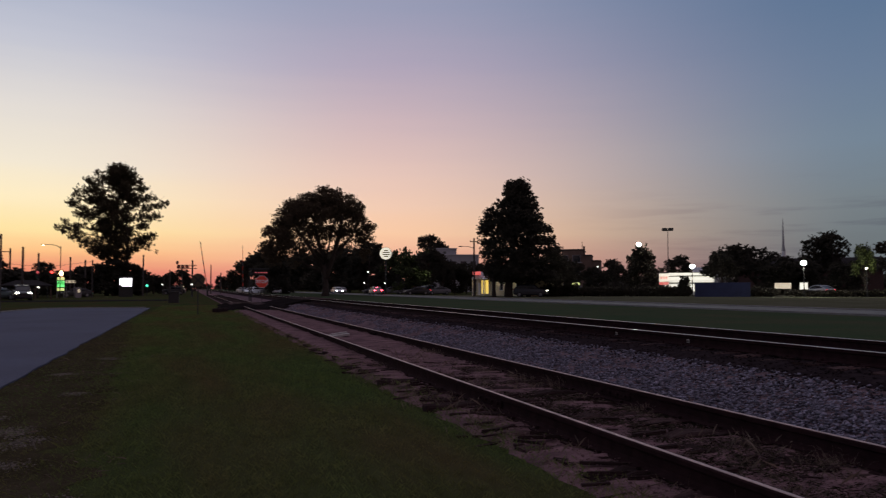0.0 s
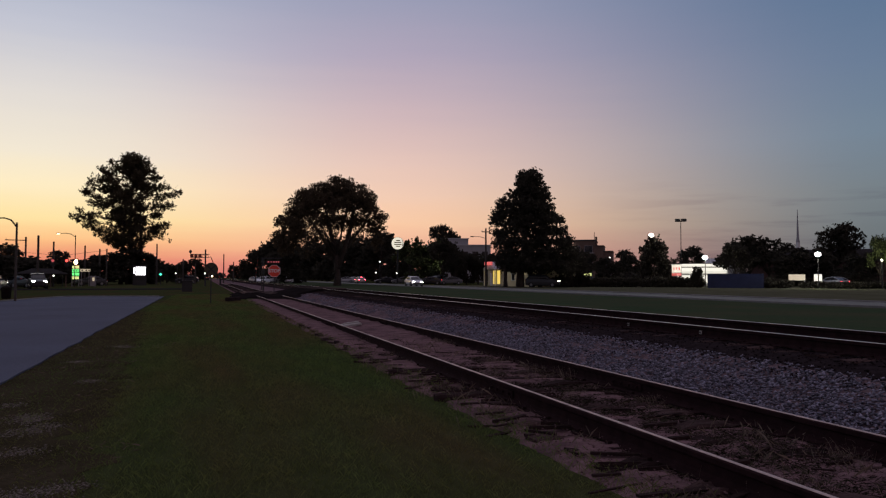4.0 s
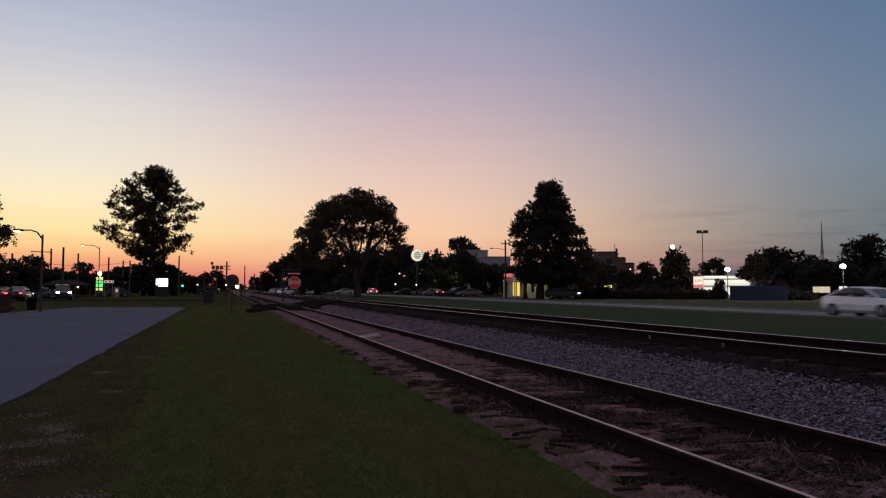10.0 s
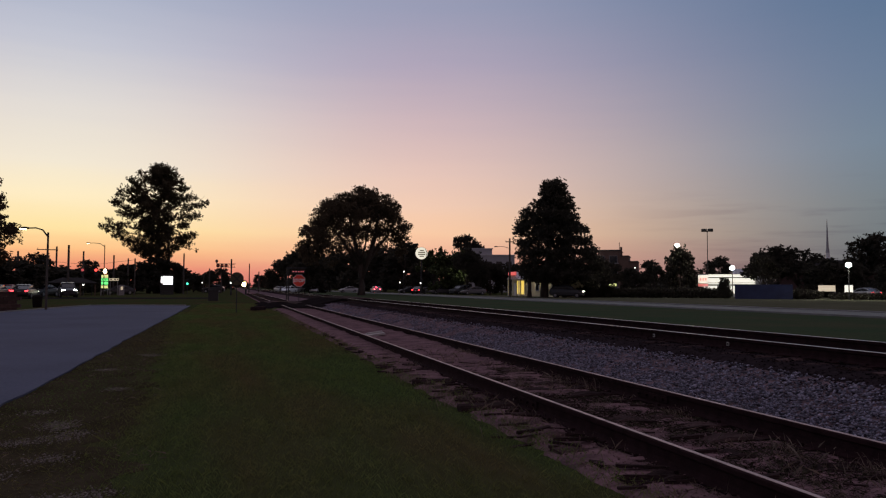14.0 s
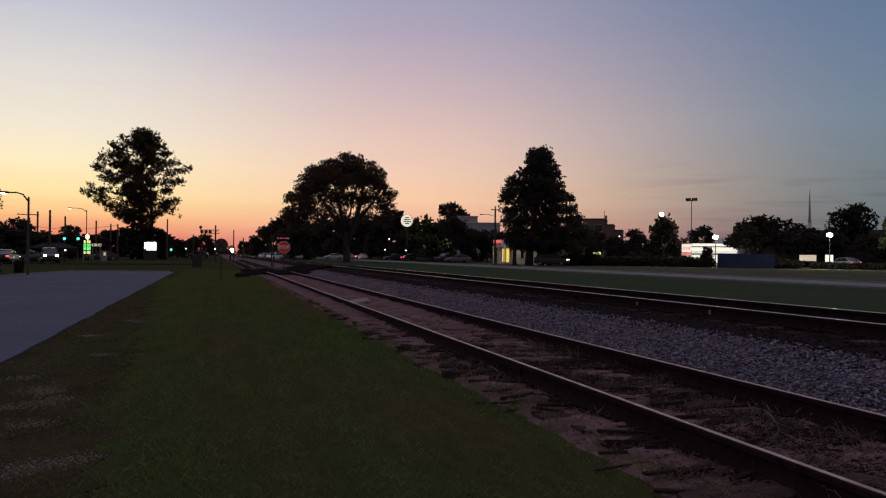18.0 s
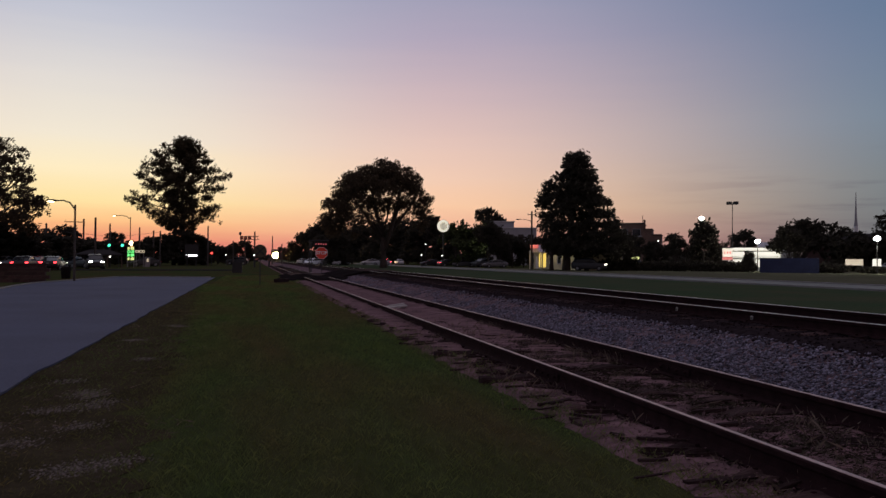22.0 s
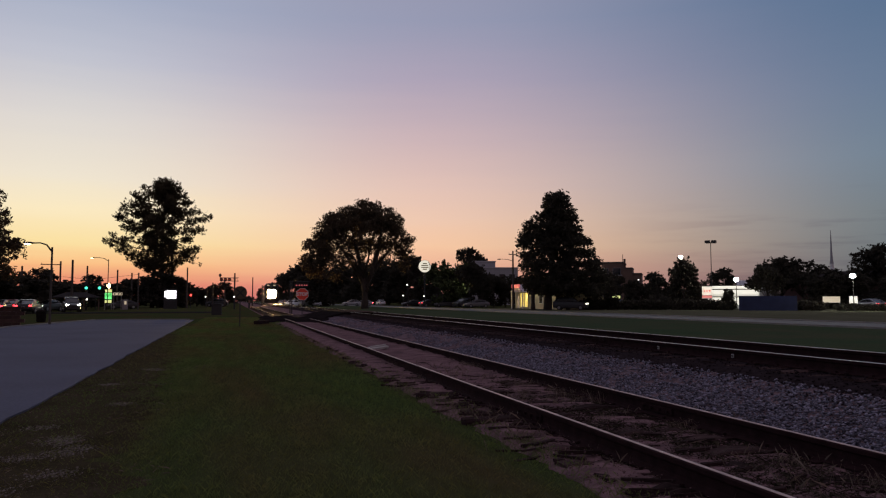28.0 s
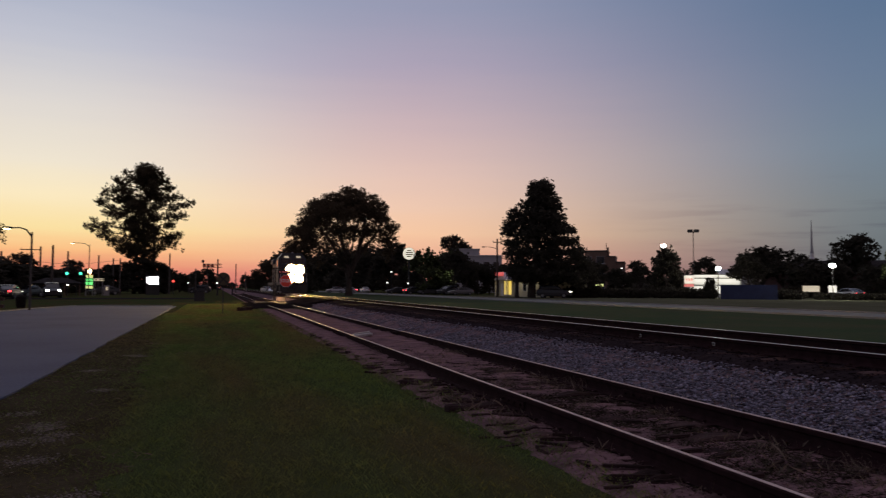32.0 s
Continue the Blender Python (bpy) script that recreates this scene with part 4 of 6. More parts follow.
def magnolia():
    r = random.Random(12)
    blobs = []
    # height, middle and half width of the crown
    for z, c, w in ((15.1, -0.4, 1.7), (14.1, -0.4, 2.0), (13.0, -0.3, 2.3), (12.0, -0.3, 2.8), (11.0, -0.9, 3.7), (10.0, -0.7, 4.2), (9.0, -0.5, 4.6),
                    (7.6, -0.3, 5.0), (6.1, 0.0, 5.3), (4.6, 0.5, 5.6), (3.3, 0.7, 5.5), (2.6, 0.9, 5.0)):
        k = max(7, int(w * 4.4))
        for i in range(k):
            a = 2 * math.pi * (i + r.uniform(-0.3, 0.3)) / k + z * 2
            s = r.uniform(0.4, 1.1)
            d = w - 0.7 + r.uniform(-0.3, 0.3) + 0.5 * noise.noise((2.2 * math.cos(a), 2.2 * math.sin(a), z * 0.75))
            blobs.append((c + d * math.cos(a), d * math.sin(a), z + r.uniform(-0.5, 0.5), s, s, s * 0.75))
        blobs.append((c, 0, z, w * 0.72, w * 0.72, 1.0))
    trunks = [([(-3.9, 0, -0.3), (-3.9, 0, 2.2), (-3.4, 0, 6)], [0.4, 0.3, 0.15]), ([(-1.7, 0.2, -0.3), (-1.6, 0.2, 2.4), (-0.8, 0, 8), (-0.3, 0, 14)], [0.62, 0.48, 0.3, 0.08]),
              ([(1.6, 0.8, -0.3), (1.5, 0.8, 3.0), (1.0, 0.6, 7)], [0.34, 0.28, 0.1])]
    tree("magnolia_tree", "tall dense black-green tree with a pointed crown", pose(*bearing(-24.75, 101)), trunks, [], blobs, 70000, 0.17, DARKLEAF, 7, 0.5, twigs=(10, 0.6, 0.1))


def lot_tree():
    """The large tree beyond the lot."""
    r = random.Random(15)
    blobs, limbs = [], []
    for i in range(110):
        a, e = r.uniform(0, 6.28), math.asin(r.uniform(-0.62, 1))
        d = r.uniform(0.55, 1.04)
        s = r.uniform(0.45, 1.0)
        blobs.append((6.4 * d * math.cos(e) * math.cos(a), 5.8 * d * math.cos(e) * math.sin(a), 7.6 + 6.4 * d * math.sin(e), s * 1.15, s * 1.15, s * 0.7))
        if i % 3 == 0:
            limbs.append(((0, 0, r.uniform(2.4, 5.0)), blobs[-1][:3], 0.13))
    trunks = [([(0, 0, -0.3), (0.1, 0, 3.0), (-0.2, 0, 7), (0, 0, 11)], [0.5, 0.38, 0.26, 0.08])]
    tree("tree", "large leafy dark tree at the edge of the lot", pose(*bearing(17.8, 92)), trunks, limbs, blobs, 30000, 0.16, LEAF, 16, 0.4, twigs=(12, 0.6, -0.2))


def template(kind, seed, leaf):
    """Smaller trees of the neighbourhood, 10 m high, to be copied."""
    r = random.Random(seed)
    blobs, limbs = [], []
    if kind == "round":
        for i in range(34):
            a, e = r.uniform(0, 6.28), math.asin(r.uniform(-0.35, 1))
            d = r.uniform(0.7, 1.0)
            s = r.uniform(0.8, 1.4)
            blobs.append((3.6 * d * math.cos(e) * math.cos(a), 3.6 * d * math.cos(e) * math.sin(a), 5.8 + 3.6 * d * math.sin(e), s, s, s * 0.8))
            if i % 5 == 0:
                limbs.append(((0, 0, 2.2), blobs[-1][:3], 0.12))
        trunks = [([(0, 0, -0.3), (0.1, 0, 2.4), (0, 0, 6)], [0.3, 0.22, 0.06])]
        n, size = 7000, 0.26
    elif kind == "open":
        for i in range(20):
            a, z = r.uniform(0, 6.28), r.uniform(4.5, 9.6)
            d = (3.4 - abs(z - 6.8) * 0.75) * r.uniform(0.5, 1.0)
            s = r.uniform(0.7, 1.2)
            blobs.append((d * math.cos(a), d * math.sin(a), z, s * 1.3, s * 1.3, s * 0.55))
            limbs.append(((0, 0, z - 1.5), blobs[-1][:3], 0.07))
        trunks = [([(0, 0, -0.3), (0.1, 0, 4), (0, 0, 9.4)], [0.26, 0.18, 0.05])]
        n, size = 4200, 0.24
    else:
        for i in range(30):
            a, z = r.uniform(0, 6.28), r.uniform(0.8, 8.8)
            d = 3.3 * (1 - (z / 10.5) ** 2) ** 0.5 * r.uniform(0.6, 1.0)
            s = r.uniform(1.0, 1.6)
            blobs.append((d * math.cos(a), d * math.sin(a), z, s, s, s * 0.8))
        trunks = [([(0, 0, -0.3), (0, 0, 5)], [0.25, 0.1])]
        n, size = 8000, 0.32
    t = tree("tree", "", pose(0, 0, 0), trunks, limbs, blobs, n, size, leaf, seed, twigs=(10, 0.7, 0.0))
    return t


def neighbourhood_trees():
    kinds = {}
    # kind, leaf, bearing, distance, height, width factor, label
    dark = "dark leafy tree in silhouette at dusk"
    rows = [
        ("round", "d", 23.5, 88, 12.0, 1.2, dark),
        ("bush", "d", 14.2, 105, 4.8, 2.2, dark), ("bush", "d", 12.2, 118, 4.6, 2.3, dark), ("round", "d", 12.9, 125, 6.4, 1.0, dark),
        ("bush", "d", 10.4, 130, 4.7, 2.2, dark), ("bush", "d", 8.6, 135, 4.6, 2.2, dark), ("open", "d", 9.6, 150, 6.0, 1.0, dark), ("bush", "d", 16.2, 100, 5.8, 2.0, dark), ("bush", "d", 18.4, 98, 6.2, 2.0, dark),
        ("bush", "d", 6.6, 152, 6.2, 1.7, "dense dark shrubs round the foot of a pine"), ("bush", "d", 5.3, 147, 7.4, 1.25, dark), ("bush", "d", 4.3, 148, 6.6, 1.2, dark), ("bush", "d", 3.6, 152, 5.0, 1.5, dark),
        ("bush", "d", 2.6, 180, 4.6, 1.6, dark), ("bush", "d", 0.25, 300, 4.6, 1.5, dark), ("round", "d", 0.85, 170, 5.6, 1.1, dark), ("round", "d", 1.5, 190, 5.0, 1.1, dark),
        ("round", "d", -2.0, 410, 8.2, 0.75, dark), ("bush", "d", -2.6, 350, 8.3, 1.1, dark), ("bush", "d", -3.3, 292, 10.2, 1.1, dark),
        ("round", "d", -4.0, 240, 10.9, 1.0, dark), ("round", "d", -4.9, 200, 11.1, 1.05, dark), ("bush", "d", -5.8, 166, 8.2, 1.3, dark),
        ("bush", "d", -7.2, 200, 10.8, 1.4, dark), ("bush", "d", -8.6, 148, 8.6, 1.4, dark), ("bush", "d", -10.2, 146, 9.4, 1.4, dark),
        ("bush", "d", -11.6, 142, 9.2, 1.3, dark), ("bush", "d", -12.8, 142, 8.8, 1.2, dark), ("open", "d", -13.1, 170, 11.5, 1.0, dark),
        ("round", "p", -15.4, 150, 9.4, 1.0, "leafy green tree lit by parking lot lamps"), ("bush", "p", -16.4, 146, 8.2, 1.1, "leafy green tree lit by parking lot lamps"),
        ("round", "p", -17.6, 148, 9.0, 0.9, "leafy green tree lit by parking lot lamps"), ("bush", "d", -17.0, 138, 7.2, 1.0, dark), ("bush", "d", -14.6, 140, 6.6, 1.2, dark),
        ("round", "d", -17.9, 136, 8.5, 0.85, dark), ("round", "d", -18.8, 134, 6.6, 0.8, dark), ("open", "d", -17.7, 230, 17.5, 0.7, "tall thin pine behind the shops"), ("open", "d", -18.5, 232, 16.0, 0.7, dark),
        ("round", "d", -19.7, 140, 6.0, 1.1, dark), ("round", "d", -18.7, 150, 6.9, 0.9, dark), ("round", "d", -20.6, 152, 6.6, 1.0, dark), ("round", "d", -21.6, 150, 6.4, 0.9, dark), ("bush", "d", -20.6, 142, 5.0, 1.0, dark), ("bush", "d", -19.0, 139, 4.6, 1.1, dark), ("open", "d", -19.9, 240, 10.0, 0.8, dark),
        ("round", "d", -27.3, 108, 6.9, 0.8, dark), ("bush", "d", -28.1, 106, 4.6, 0.9, dark), ("round", "d", -28.6, 128, 6.0, 1.0, dark), ("bush", "d", -30.4, 140, 5.4, 1.2, dark), ("open", "d", -31.8, 170, 7.6, 1.0, dark),
        ("bush", "d", -33.8, 109.5, 7.5, 0.72, "bushy dark tree beside a bright flood lamp"), ("round", "d", -33.8, 111.4, 6.9, 0.66, dark), ("round", "d", -32.0, 126, 5.4, 1.0, dark), ("bush", "d", -34.9, 118, 4.4, 1.0, dark), ("round", "d", -36.4, 150, 7.6, 0.9, dark),
        ("round", "d", -39.45, 115.5, 6.4, 1.0, dark), ("round", "d", -40.4, 130, 8.4, 1.1, dark), ("round", "d", -41.7, 130, 7.8, 1.2, dark),
        ("bush", "d", -43.0, 122, 5.4, 1.5, dark), ("bush", "d", -44.2, 126, 6.4, 1.5, dark), ("bush", "d", -27.2, 104, 2.0, 1.3, "round clipped shrub beside the shop"), ("bush", "d", -28.75, 104, 2.0, 1.3, "round clipped shrub beside the shop"), ("bush", "d", -36.85, 101, 3.0, 0.7, dark), ("open", "d", -45.6, 150, 10.4, 0.95, dark), ("open", "d", -46.6, 150, 11.2, 0.9, dark), ("bush", "d", -45.0, 130, 5.2, 1.6, dark),
        ("round", "p", -48.5, 105, 6.6, 0.5, "bright green tree under a lamp"), ("round", "d", -51.0, 112, 8.0, 1.2, dark), ("bush", "d", -47.4, 118, 5.2, 1.4, dark),
    ]
    names = {"round": "tree", "open": "tree", "bush": "shrub"}
    r = random.Random(2)
    for kind, leaf, az, dist, h, w, label in rows:
        x = -math.sin(radians(az)) * dist
        if 22 < x < 41:
            dist, h = dist * 43 / x, h * 43 / x
        key = (kind, leaf, r.randrange(2))
        m = pose(*bearing(az, dist), 0, 0, r.uniform(0, 360)) @ Matrix.Diagonal((h / 10 * w, h / 10 * w, h / 10, 1))
        if key not in kinds:
            ob = template(kind, 20 + len(kinds), PALELEAF if leaf == "p" else DARKLEAF)
            kinds[key] = ob
            ob.matrix_basis = m
        else:
            src = kinds[key]
            keep = src.matrix_basis.copy()
            src.matrix_basis = Matrix()
            ob = copy_thing(src, m)
            src.matrix_basis = keep
        ob.name = names[kind]
        tagged(ob, label, "tree" if kind != "bush" else "shrub", "neighbourhood trees")


def far_woods():
    rng = np.random.default_rng(30)
    blobs = []
    for i in range(260):
        az = rng.uniform(-62, 30)
        d = rng.uniform(380, 460)
        x, y, _ = bearing(az, d)
        h = rng.uniform(3.0, 7.0)
        if -6 < x < 24:
            # the line of the tracks stays clear as far as one can see
            x, y, h = x * 2.3, y * 2.3, h * 1.2
        blobs.append((x, y, h * 0.5, h * 1.1, h * 1.1, h * 0.55))
    me = leaves("far_woods", rng, leaf_points(rng, blobs, 26000), 1.3, DARKLEAF, 0.7)
    tagged(new("far_woods", me), "low dark line of far woods on the horizon", "woods", kind="stuff")


pine()
oak()
magnolia()
lot_tree()
neighbourhood_trees()
far_woods()


# ---- signs and signals ----
def lettering(text, height, material, parent, at):
    """Letters in the built-in font as a thin mesh; they lie in the local xy plane, centred."""
    c = bpy.data.curves.new("letters", "FONT")
    c.body, c.size, c.extrude, c.align_x, c.align_y = text, height, 0.003, "CENTER", "CENTER"
    c.offset = height * 0.03
    tmp = bpy.data.objects.new("letters", c)
    scene.collection.objects.link(tmp)
    me = bpy.data.meshes.new_from_object(tmp.evaluated_get(bpy.context.evaluated_depsgraph_get()))
    bpy.data.objects.remove(tmp)
    me.materials.clear()
    me.materials.append(material)
    return part("lettering", me, material, parent, at=at)


def disc(r, n=32):
    return [(r * math.cos(2 * math.pi * i / n), r * math.sin(2 * math.pi * i / n)) for i in range(n)]


def octagon(r):
    return [(r * math.cos(math.pi / 8 + math.pi / 4 * i), r * math.sin(math.pi / 8 + math.pi / 4 * i)) for i in range(8)]


def stop_sign():
    m = facing(-5.02, 60)
    t = thing("stop_sign", "red octagonal stop sign with a white border on a steel post", "road sign", m)
    z = 1.80
    part("post", Build().box((0, 0.05, 1.05), (0.06, 0.04, 2.3), b=0.008), DARKSTEEL, t)
    part("border", Build().prism([(u, w + z) for u, w in octagon(0.515)], 0.0, 0.012), WHITESIGN, t)
    part("face", Build().prism([(u, w + z) for u, w in octagon(0.482)], -0.006, 0.0), REDSIGN, t)
    lettering("STOP", 0.36, WHITESIGN, t, pose(0, -0.010, z, 90, 0, 0))
    part("backing", Build().prism([(u, w + z) for u, w in octagon(0.48)], 0.014, 0.018), STEEL, t)


def railroad_warning_sign():
    t = thing("railroad_warning_sign", "round crossing warning sign on a thin post, its plate a very dark yellow", "road sign", facing(-0.46, 38.9))
    part("post", Build().box((0, 0.04, 0.85), (0.05, 0.04, 2.0), b=0.008), DARKSTEEL, t)
    part("plate", Build().prism([(u, w + 1.70) for u, w in disc(0.32)], 0, 0.012), DARKYELLOW, t)
    x = Build()
    for a in (45, -45):
        x.box((0, 0, 0), (0.58, 0.006, 0.07), Matrix.Translation((0, -0.005, 1.70)) @ pose(0, 0, 0, 0, a, 0))
    part("cross", x, BLACKSIGN, t)
    part("rim", Build().prism([(u, w + 1.70) for u, w in disc(0.335)], 0.013, 0.017), BLACKSIGN, t)


def cantilever():
    """Flashing light signals on a mast arm over the road at the far crossing."""
    t = thing("cantilever_signal", "railway cantilever with signal lamps on its arm", "railway signal", facing(-0.05, 120))
    part("mast", Build().tube((0, 0, -0.2), (0, 0, 5.6), 0.13, 0.11, 12), DARKSTEEL, t)
    a = Build()
    for z in (4.35, 4.85):
        a.tube((0.6, 0, z), (-2.25, 0, z), 0.05, n=8)
    for i in range(5):
        x = -2.2 + i * 0.55
        a.tube((x, 0, 4.35), (x + 0.28, 0, 4.85), 0.025, n=6)
        a.tube((x + 0.28, 0, 4.85), (x + 0.55, 0, 4.35), 0.025, n=6)
    part("arm", a, DARKSTEEL, t)
    for x in (-2.0, -1.4, -0.8):
        h = part("lamp_unit", Build().prism([(x + u, 4.6 + w) for u, w in disc(0.26, 16)], -0.14, -0.10).tube((x, -0.1, 4.6), (x, 0.2, 4.6), 0.12, n=10), BLACK, t)
        part("lens", Build().prism([(x + u, 4.6 + w) for u, w in disc(0.09, 12)], -0.16, -0.142), REDSIGN, h)
    part("bell", Build().ball((-2.2, 0, 5.25), (0.22, 0.22, 0.26)).tube((-2.2, 0, 4.8), (-2.2, 0, 5.1), 0.05, n=6), DARKSTEEL, t)
    part("lower_lamp", Build().tube((-0.05, -0.25, 1.9), (-0.05, -0.12, 1.9), 0.12, n=12), G_WHITE_DIM, t, "small bright lamp")


G_WHITE_DIM = glow("small_white_lamp", (1.0, 0.95, 0.85), 2.5)


def crossing_gantry():
    """The signal by the street crossing behind the stop sign."""
    t = thing("crossing_signal", "crossing signal post with a dark sign board and small red lamps", "railway signal", facing(-4.75, 70))
    for x in (-0.78, -0.62):
        part("post", Build().tube((x, 0, -0.1), (x, 0, 3.05), 0.055, n=10), BLACKSIGN, t)
    part("arm", Build().box((0.05, 0, 3.05), (1.9, 0.08, 0.10), b=0.02), BLACKSIGN, t)
    part("board", Build().box((0.22, -0.02, 2.72), (1.3, 0.05, 0.34), b=0.01), BLACKSIGN, t, "dark board with unreadable red marks")
    for x in (-0.2, 0.05, 0.28, 0.52, 0.72):
        part("lamp", Build().box((x, -0.055, 2.72), (0.12, 0.02, 0.09), b=0.006), G_REDDIM, t)


G_REDDIM = glow("dim_red_lamp", (0.9, 0.06, 0.05), 0.5)


# white arms darkened in their colour, as they look against the bright sky
GATEDARK = mat("backlit_gate_paint", (0.16, 0.14, 0.13), 0.7, var=0.25, scale=3, fine=30)


def gates():
    """The two crossing gates, upright at first; they come down before the train."""
    made = []
    for az, dist, length, sway in ((-1.12, 128, 8.1, 1), (-3.65, 170, 9.8, 1)):
        t = thing("crossing_gate", "railway crossing gate with a long thin striped arm", "crossing gate", facing(az, dist), "crossing gates")
        part("base", Build().box((0, 0, 1.0), (0.26, 0.3, 2.2), b=0.04), DARKSTEEL, t)
        arm = part("arm", Build().prism([(-0.085, 0), (0.085, 0), (0.05, length), (-0.05, length)], -0.02, 0.02), GATEDARK, t, "thin gate arm with red stripes, coloured dark as a silhouette")
        arm.location = (0, -0.25, 1.0)
        for k in range(5):
            z = length * (0.12 + 0.18 * k)
            part("stripe", Build().box((0, -0.024, z), (0.15 - 0.012 * k, 0.006, length * 0.085)), REDSIGN, arm)
        part("counterweight", Build().box((0, 0, -0.45), (0.12, 0.1, 0.7), b=0.02), DARKSTEEL, arm)
        made.append(arm)
    return made


def message_screen():
    t = thing("message_board", "bright white electronic message board on two posts", "sign", facing(4.43, 128))
    part("housing", Build().box((0, 0.1, 2.28), (2.1, 0.3, 1.85), b=0.03), BLACK, t)
    part("screen", Build().box((0.14, -0.065, 2.3), (1.45, 0.03, 1.3), b=0.005), G_LED, t, "glowing white screen")
    part("side_screen", Build().box((-0.82, -0.065, 2.36), (0.18, 0.03, 1.0), b=0.005), G_LED, t)
    # made-up cover: slides over the glowing screen when the message goes dark
    s = part("dark_panel", Build().box((0, -0.11, 0), (2.05, 0.03, 1.68), b=0.005), BLACK, t, "dark panel, added to cover the screen while it is off")
    s.location = (0, 0, 0.62)
    for x in (-0.7, 0.7):
        part("post", Build().box((x, 0.1, 0.65), (0.16, 0.16, 1.5), b=0.01), DARKSTEEL, t)
    return s


SIGNBROWN = mat("sign_brown", (0.12, 0.085, 0.05), 0.6, var=0.1, scale=3, fine=30, bump=0.02)


def round_restaurant_sign():
    t = thing("restaurant_sign", "round lit cream restaurant sign with brown bars on a pole", "sign", facing(-14.36, 140))
    z = 7.75
    part("pole", Build().tube((0, 0.3, -0.2), (0, 0.3, z), 0.16, 0.13, 12), DARKSTEEL, t)
    part("case", Build().prism([(u, w + z) for u, w in disc(1.18, 40)], -0.02, 0.5), WHITE, t)
    part("face", Build().prism([(u, w + z) for u, w in disc(1.12, 40)], -0.05, -0.02), G_SIGN, t, "lit cream face")
    for dz, w in ((0.56, 0.8), (0.2, 1.35), (-0.18, 1.4), (-0.54, 0.85)):
        part("band", Build().box((0.05, -0.06, z + dz), (w, 0.02, 0.2), pose(0, 0, 0)), SIGNBROWN, t, "dull brown bar of lettering")
    part("swoosh", Build().path([(0.8, -0.06, z - 0.68), (0.98, -0.06, z - 0.2), (0.96, -0.06, z + 0.36), (0.7, -0.06, z + 0.78)], [0.04, 0.08, 0.08, 0.03], 6), BLUE, t)


def price_sign():
    t = thing("price_sign", "green and yellow lit filling station price sign", "sign", facing(8.55, 120))
    for x in (-0.45, 0.45):
        part("post", Build().box((x, 0, 1.2), (0.14, 0.14, 2.6), b=0.01), STEEL, t)
    for k, (z, m) in enumerate(((2.75, G_GASY), (2.25, G_GAS), (1.75, G_GAS), (1.2, G_GASY))):
        part("panel", Build().box((0, -0.05, z), (0.9, 0.12, 0.4), b=0.02), m, t, "lit plain panel")
    for k in range(4):
        part("numeral_bar", Build().box((-0.3 + 0.2 * k, -0.125, 2.25), (0.09, 0.02, 0.26)), BLACKSIGN, t)
    part("cap_lamp", Build().ball((0.0, 0, 3.5), (0.26, 0.2, 0.4)), G_SODIUM, t, "warm glowing lamp")


def signal_head(az, dist, z, first, red=None, post=False):
    t = thing("traffic_signal", "traffic signal on a short dark post" if post else "hanging traffic signal with a lit lamp", "traffic light", facing(az, dist, z), "traffic signals")
    part("housing", Build().box((0, 0.12, 0), (0.5, 0.24, 1.15), b=0.04), BLACK, t)
    part("red_lamp", Build().prism([(u, w + 0.24) for u, w in disc(0.19, 14)], -0.05, 0.0), red or G_RED, t)
    part("green_lamp", Build().prism([(u, w - 0.24) for u, w in disc(0.19, 14)], -0.05, 0.0), G_GREEN, t)
    # added part: it covers one lamp in place of switching it off
    s = part("shutter", Build().box((0, -0.07, 0), (0.46, 0.02, 0.46), b=0.008), BLACK, t, "dark shutter, added to hide the lamp that is off")
    s.location = (0, 0, -0.24 if first == "red" else 0.24)
    if post:
        part("post", Build().tube((0, 0.12, -z - 0.2), (0, 0.12, -0.5), 0.06, n=8), DARKSTEEL, t)
    else:
        part("hanger", Build().tube((0, 0.12, 0.55), (0, 0.12, 1.1), 0.03, n=6), DARKSTEEL, t)
    return s


def span_wire():
    p = [bearing(14.0, 118, 5.2), bearing(9.97, 117.1, 4.4), bearing(9.12, 116.1, 4.4), bearing(6.6, 118, 5.2)]
    t = thing("span_wire", "thin dark wire that carries the traffic signals", "cable")
    part("wire", Build().path(p, [0.02] * 4, 5), BLACK, t)
    for q in (p[0], p[-1]):
        part("post", Build().tube((q[0], q[1], -0.2), (q[0], q[1], 5.4), 0.1, n=8), POLE, t)
    q = [bearing(4.1, 150, 3.6), bearing(3.03, 150.1, 3.15), bearing(1.9, 150, 3.6)]
    t2 = thing("span_wire", "thin dark wire that carries the traffic signals", "cable")
    part("wire", Build().path(q, [0.02] * 3, 5), BLACK, t2)
    for s in (q[0], q[-1]):
        part("post", Build().tube((s[0], s[1], -0.2), (s[0], s[1], 3.8), 0.08, n=8), POLE, t2)


# ---- lamps and poles ----
def street_lamp(az, dist, h, reach, lit, label):
    t = thing("street_lamp", label, "street lamp", facing(az, dist), "street lamps")
    part("pole", Build().tube((0, 0, -0.2), (0, 0, h), 0.065, 0.05, 12), POLE, t)
    part("arm", Build().path([(0, 0, h - 0.25), (-reach * 0.3, 0, h + 0.12), (-reach * 0.65, 0, h + 0.22), (-reach, 0, h + 0.2)], [0.045, 0.04, 0.035, 0.035], 8), DARKSTEEL, t)
    hd = part("lamp_head", Build().ball((-reach - 0.25, 0, h + 0.2), (0.30, 0.13, 0.07), 12, 6), DARKSTEEL, t)
    part("lens", Build().ball((-reach - 0.3, 0, h + 0.14), (0.18, 0.11, 0.055), 14, 8), lit, hd, "dusk lamp lens")


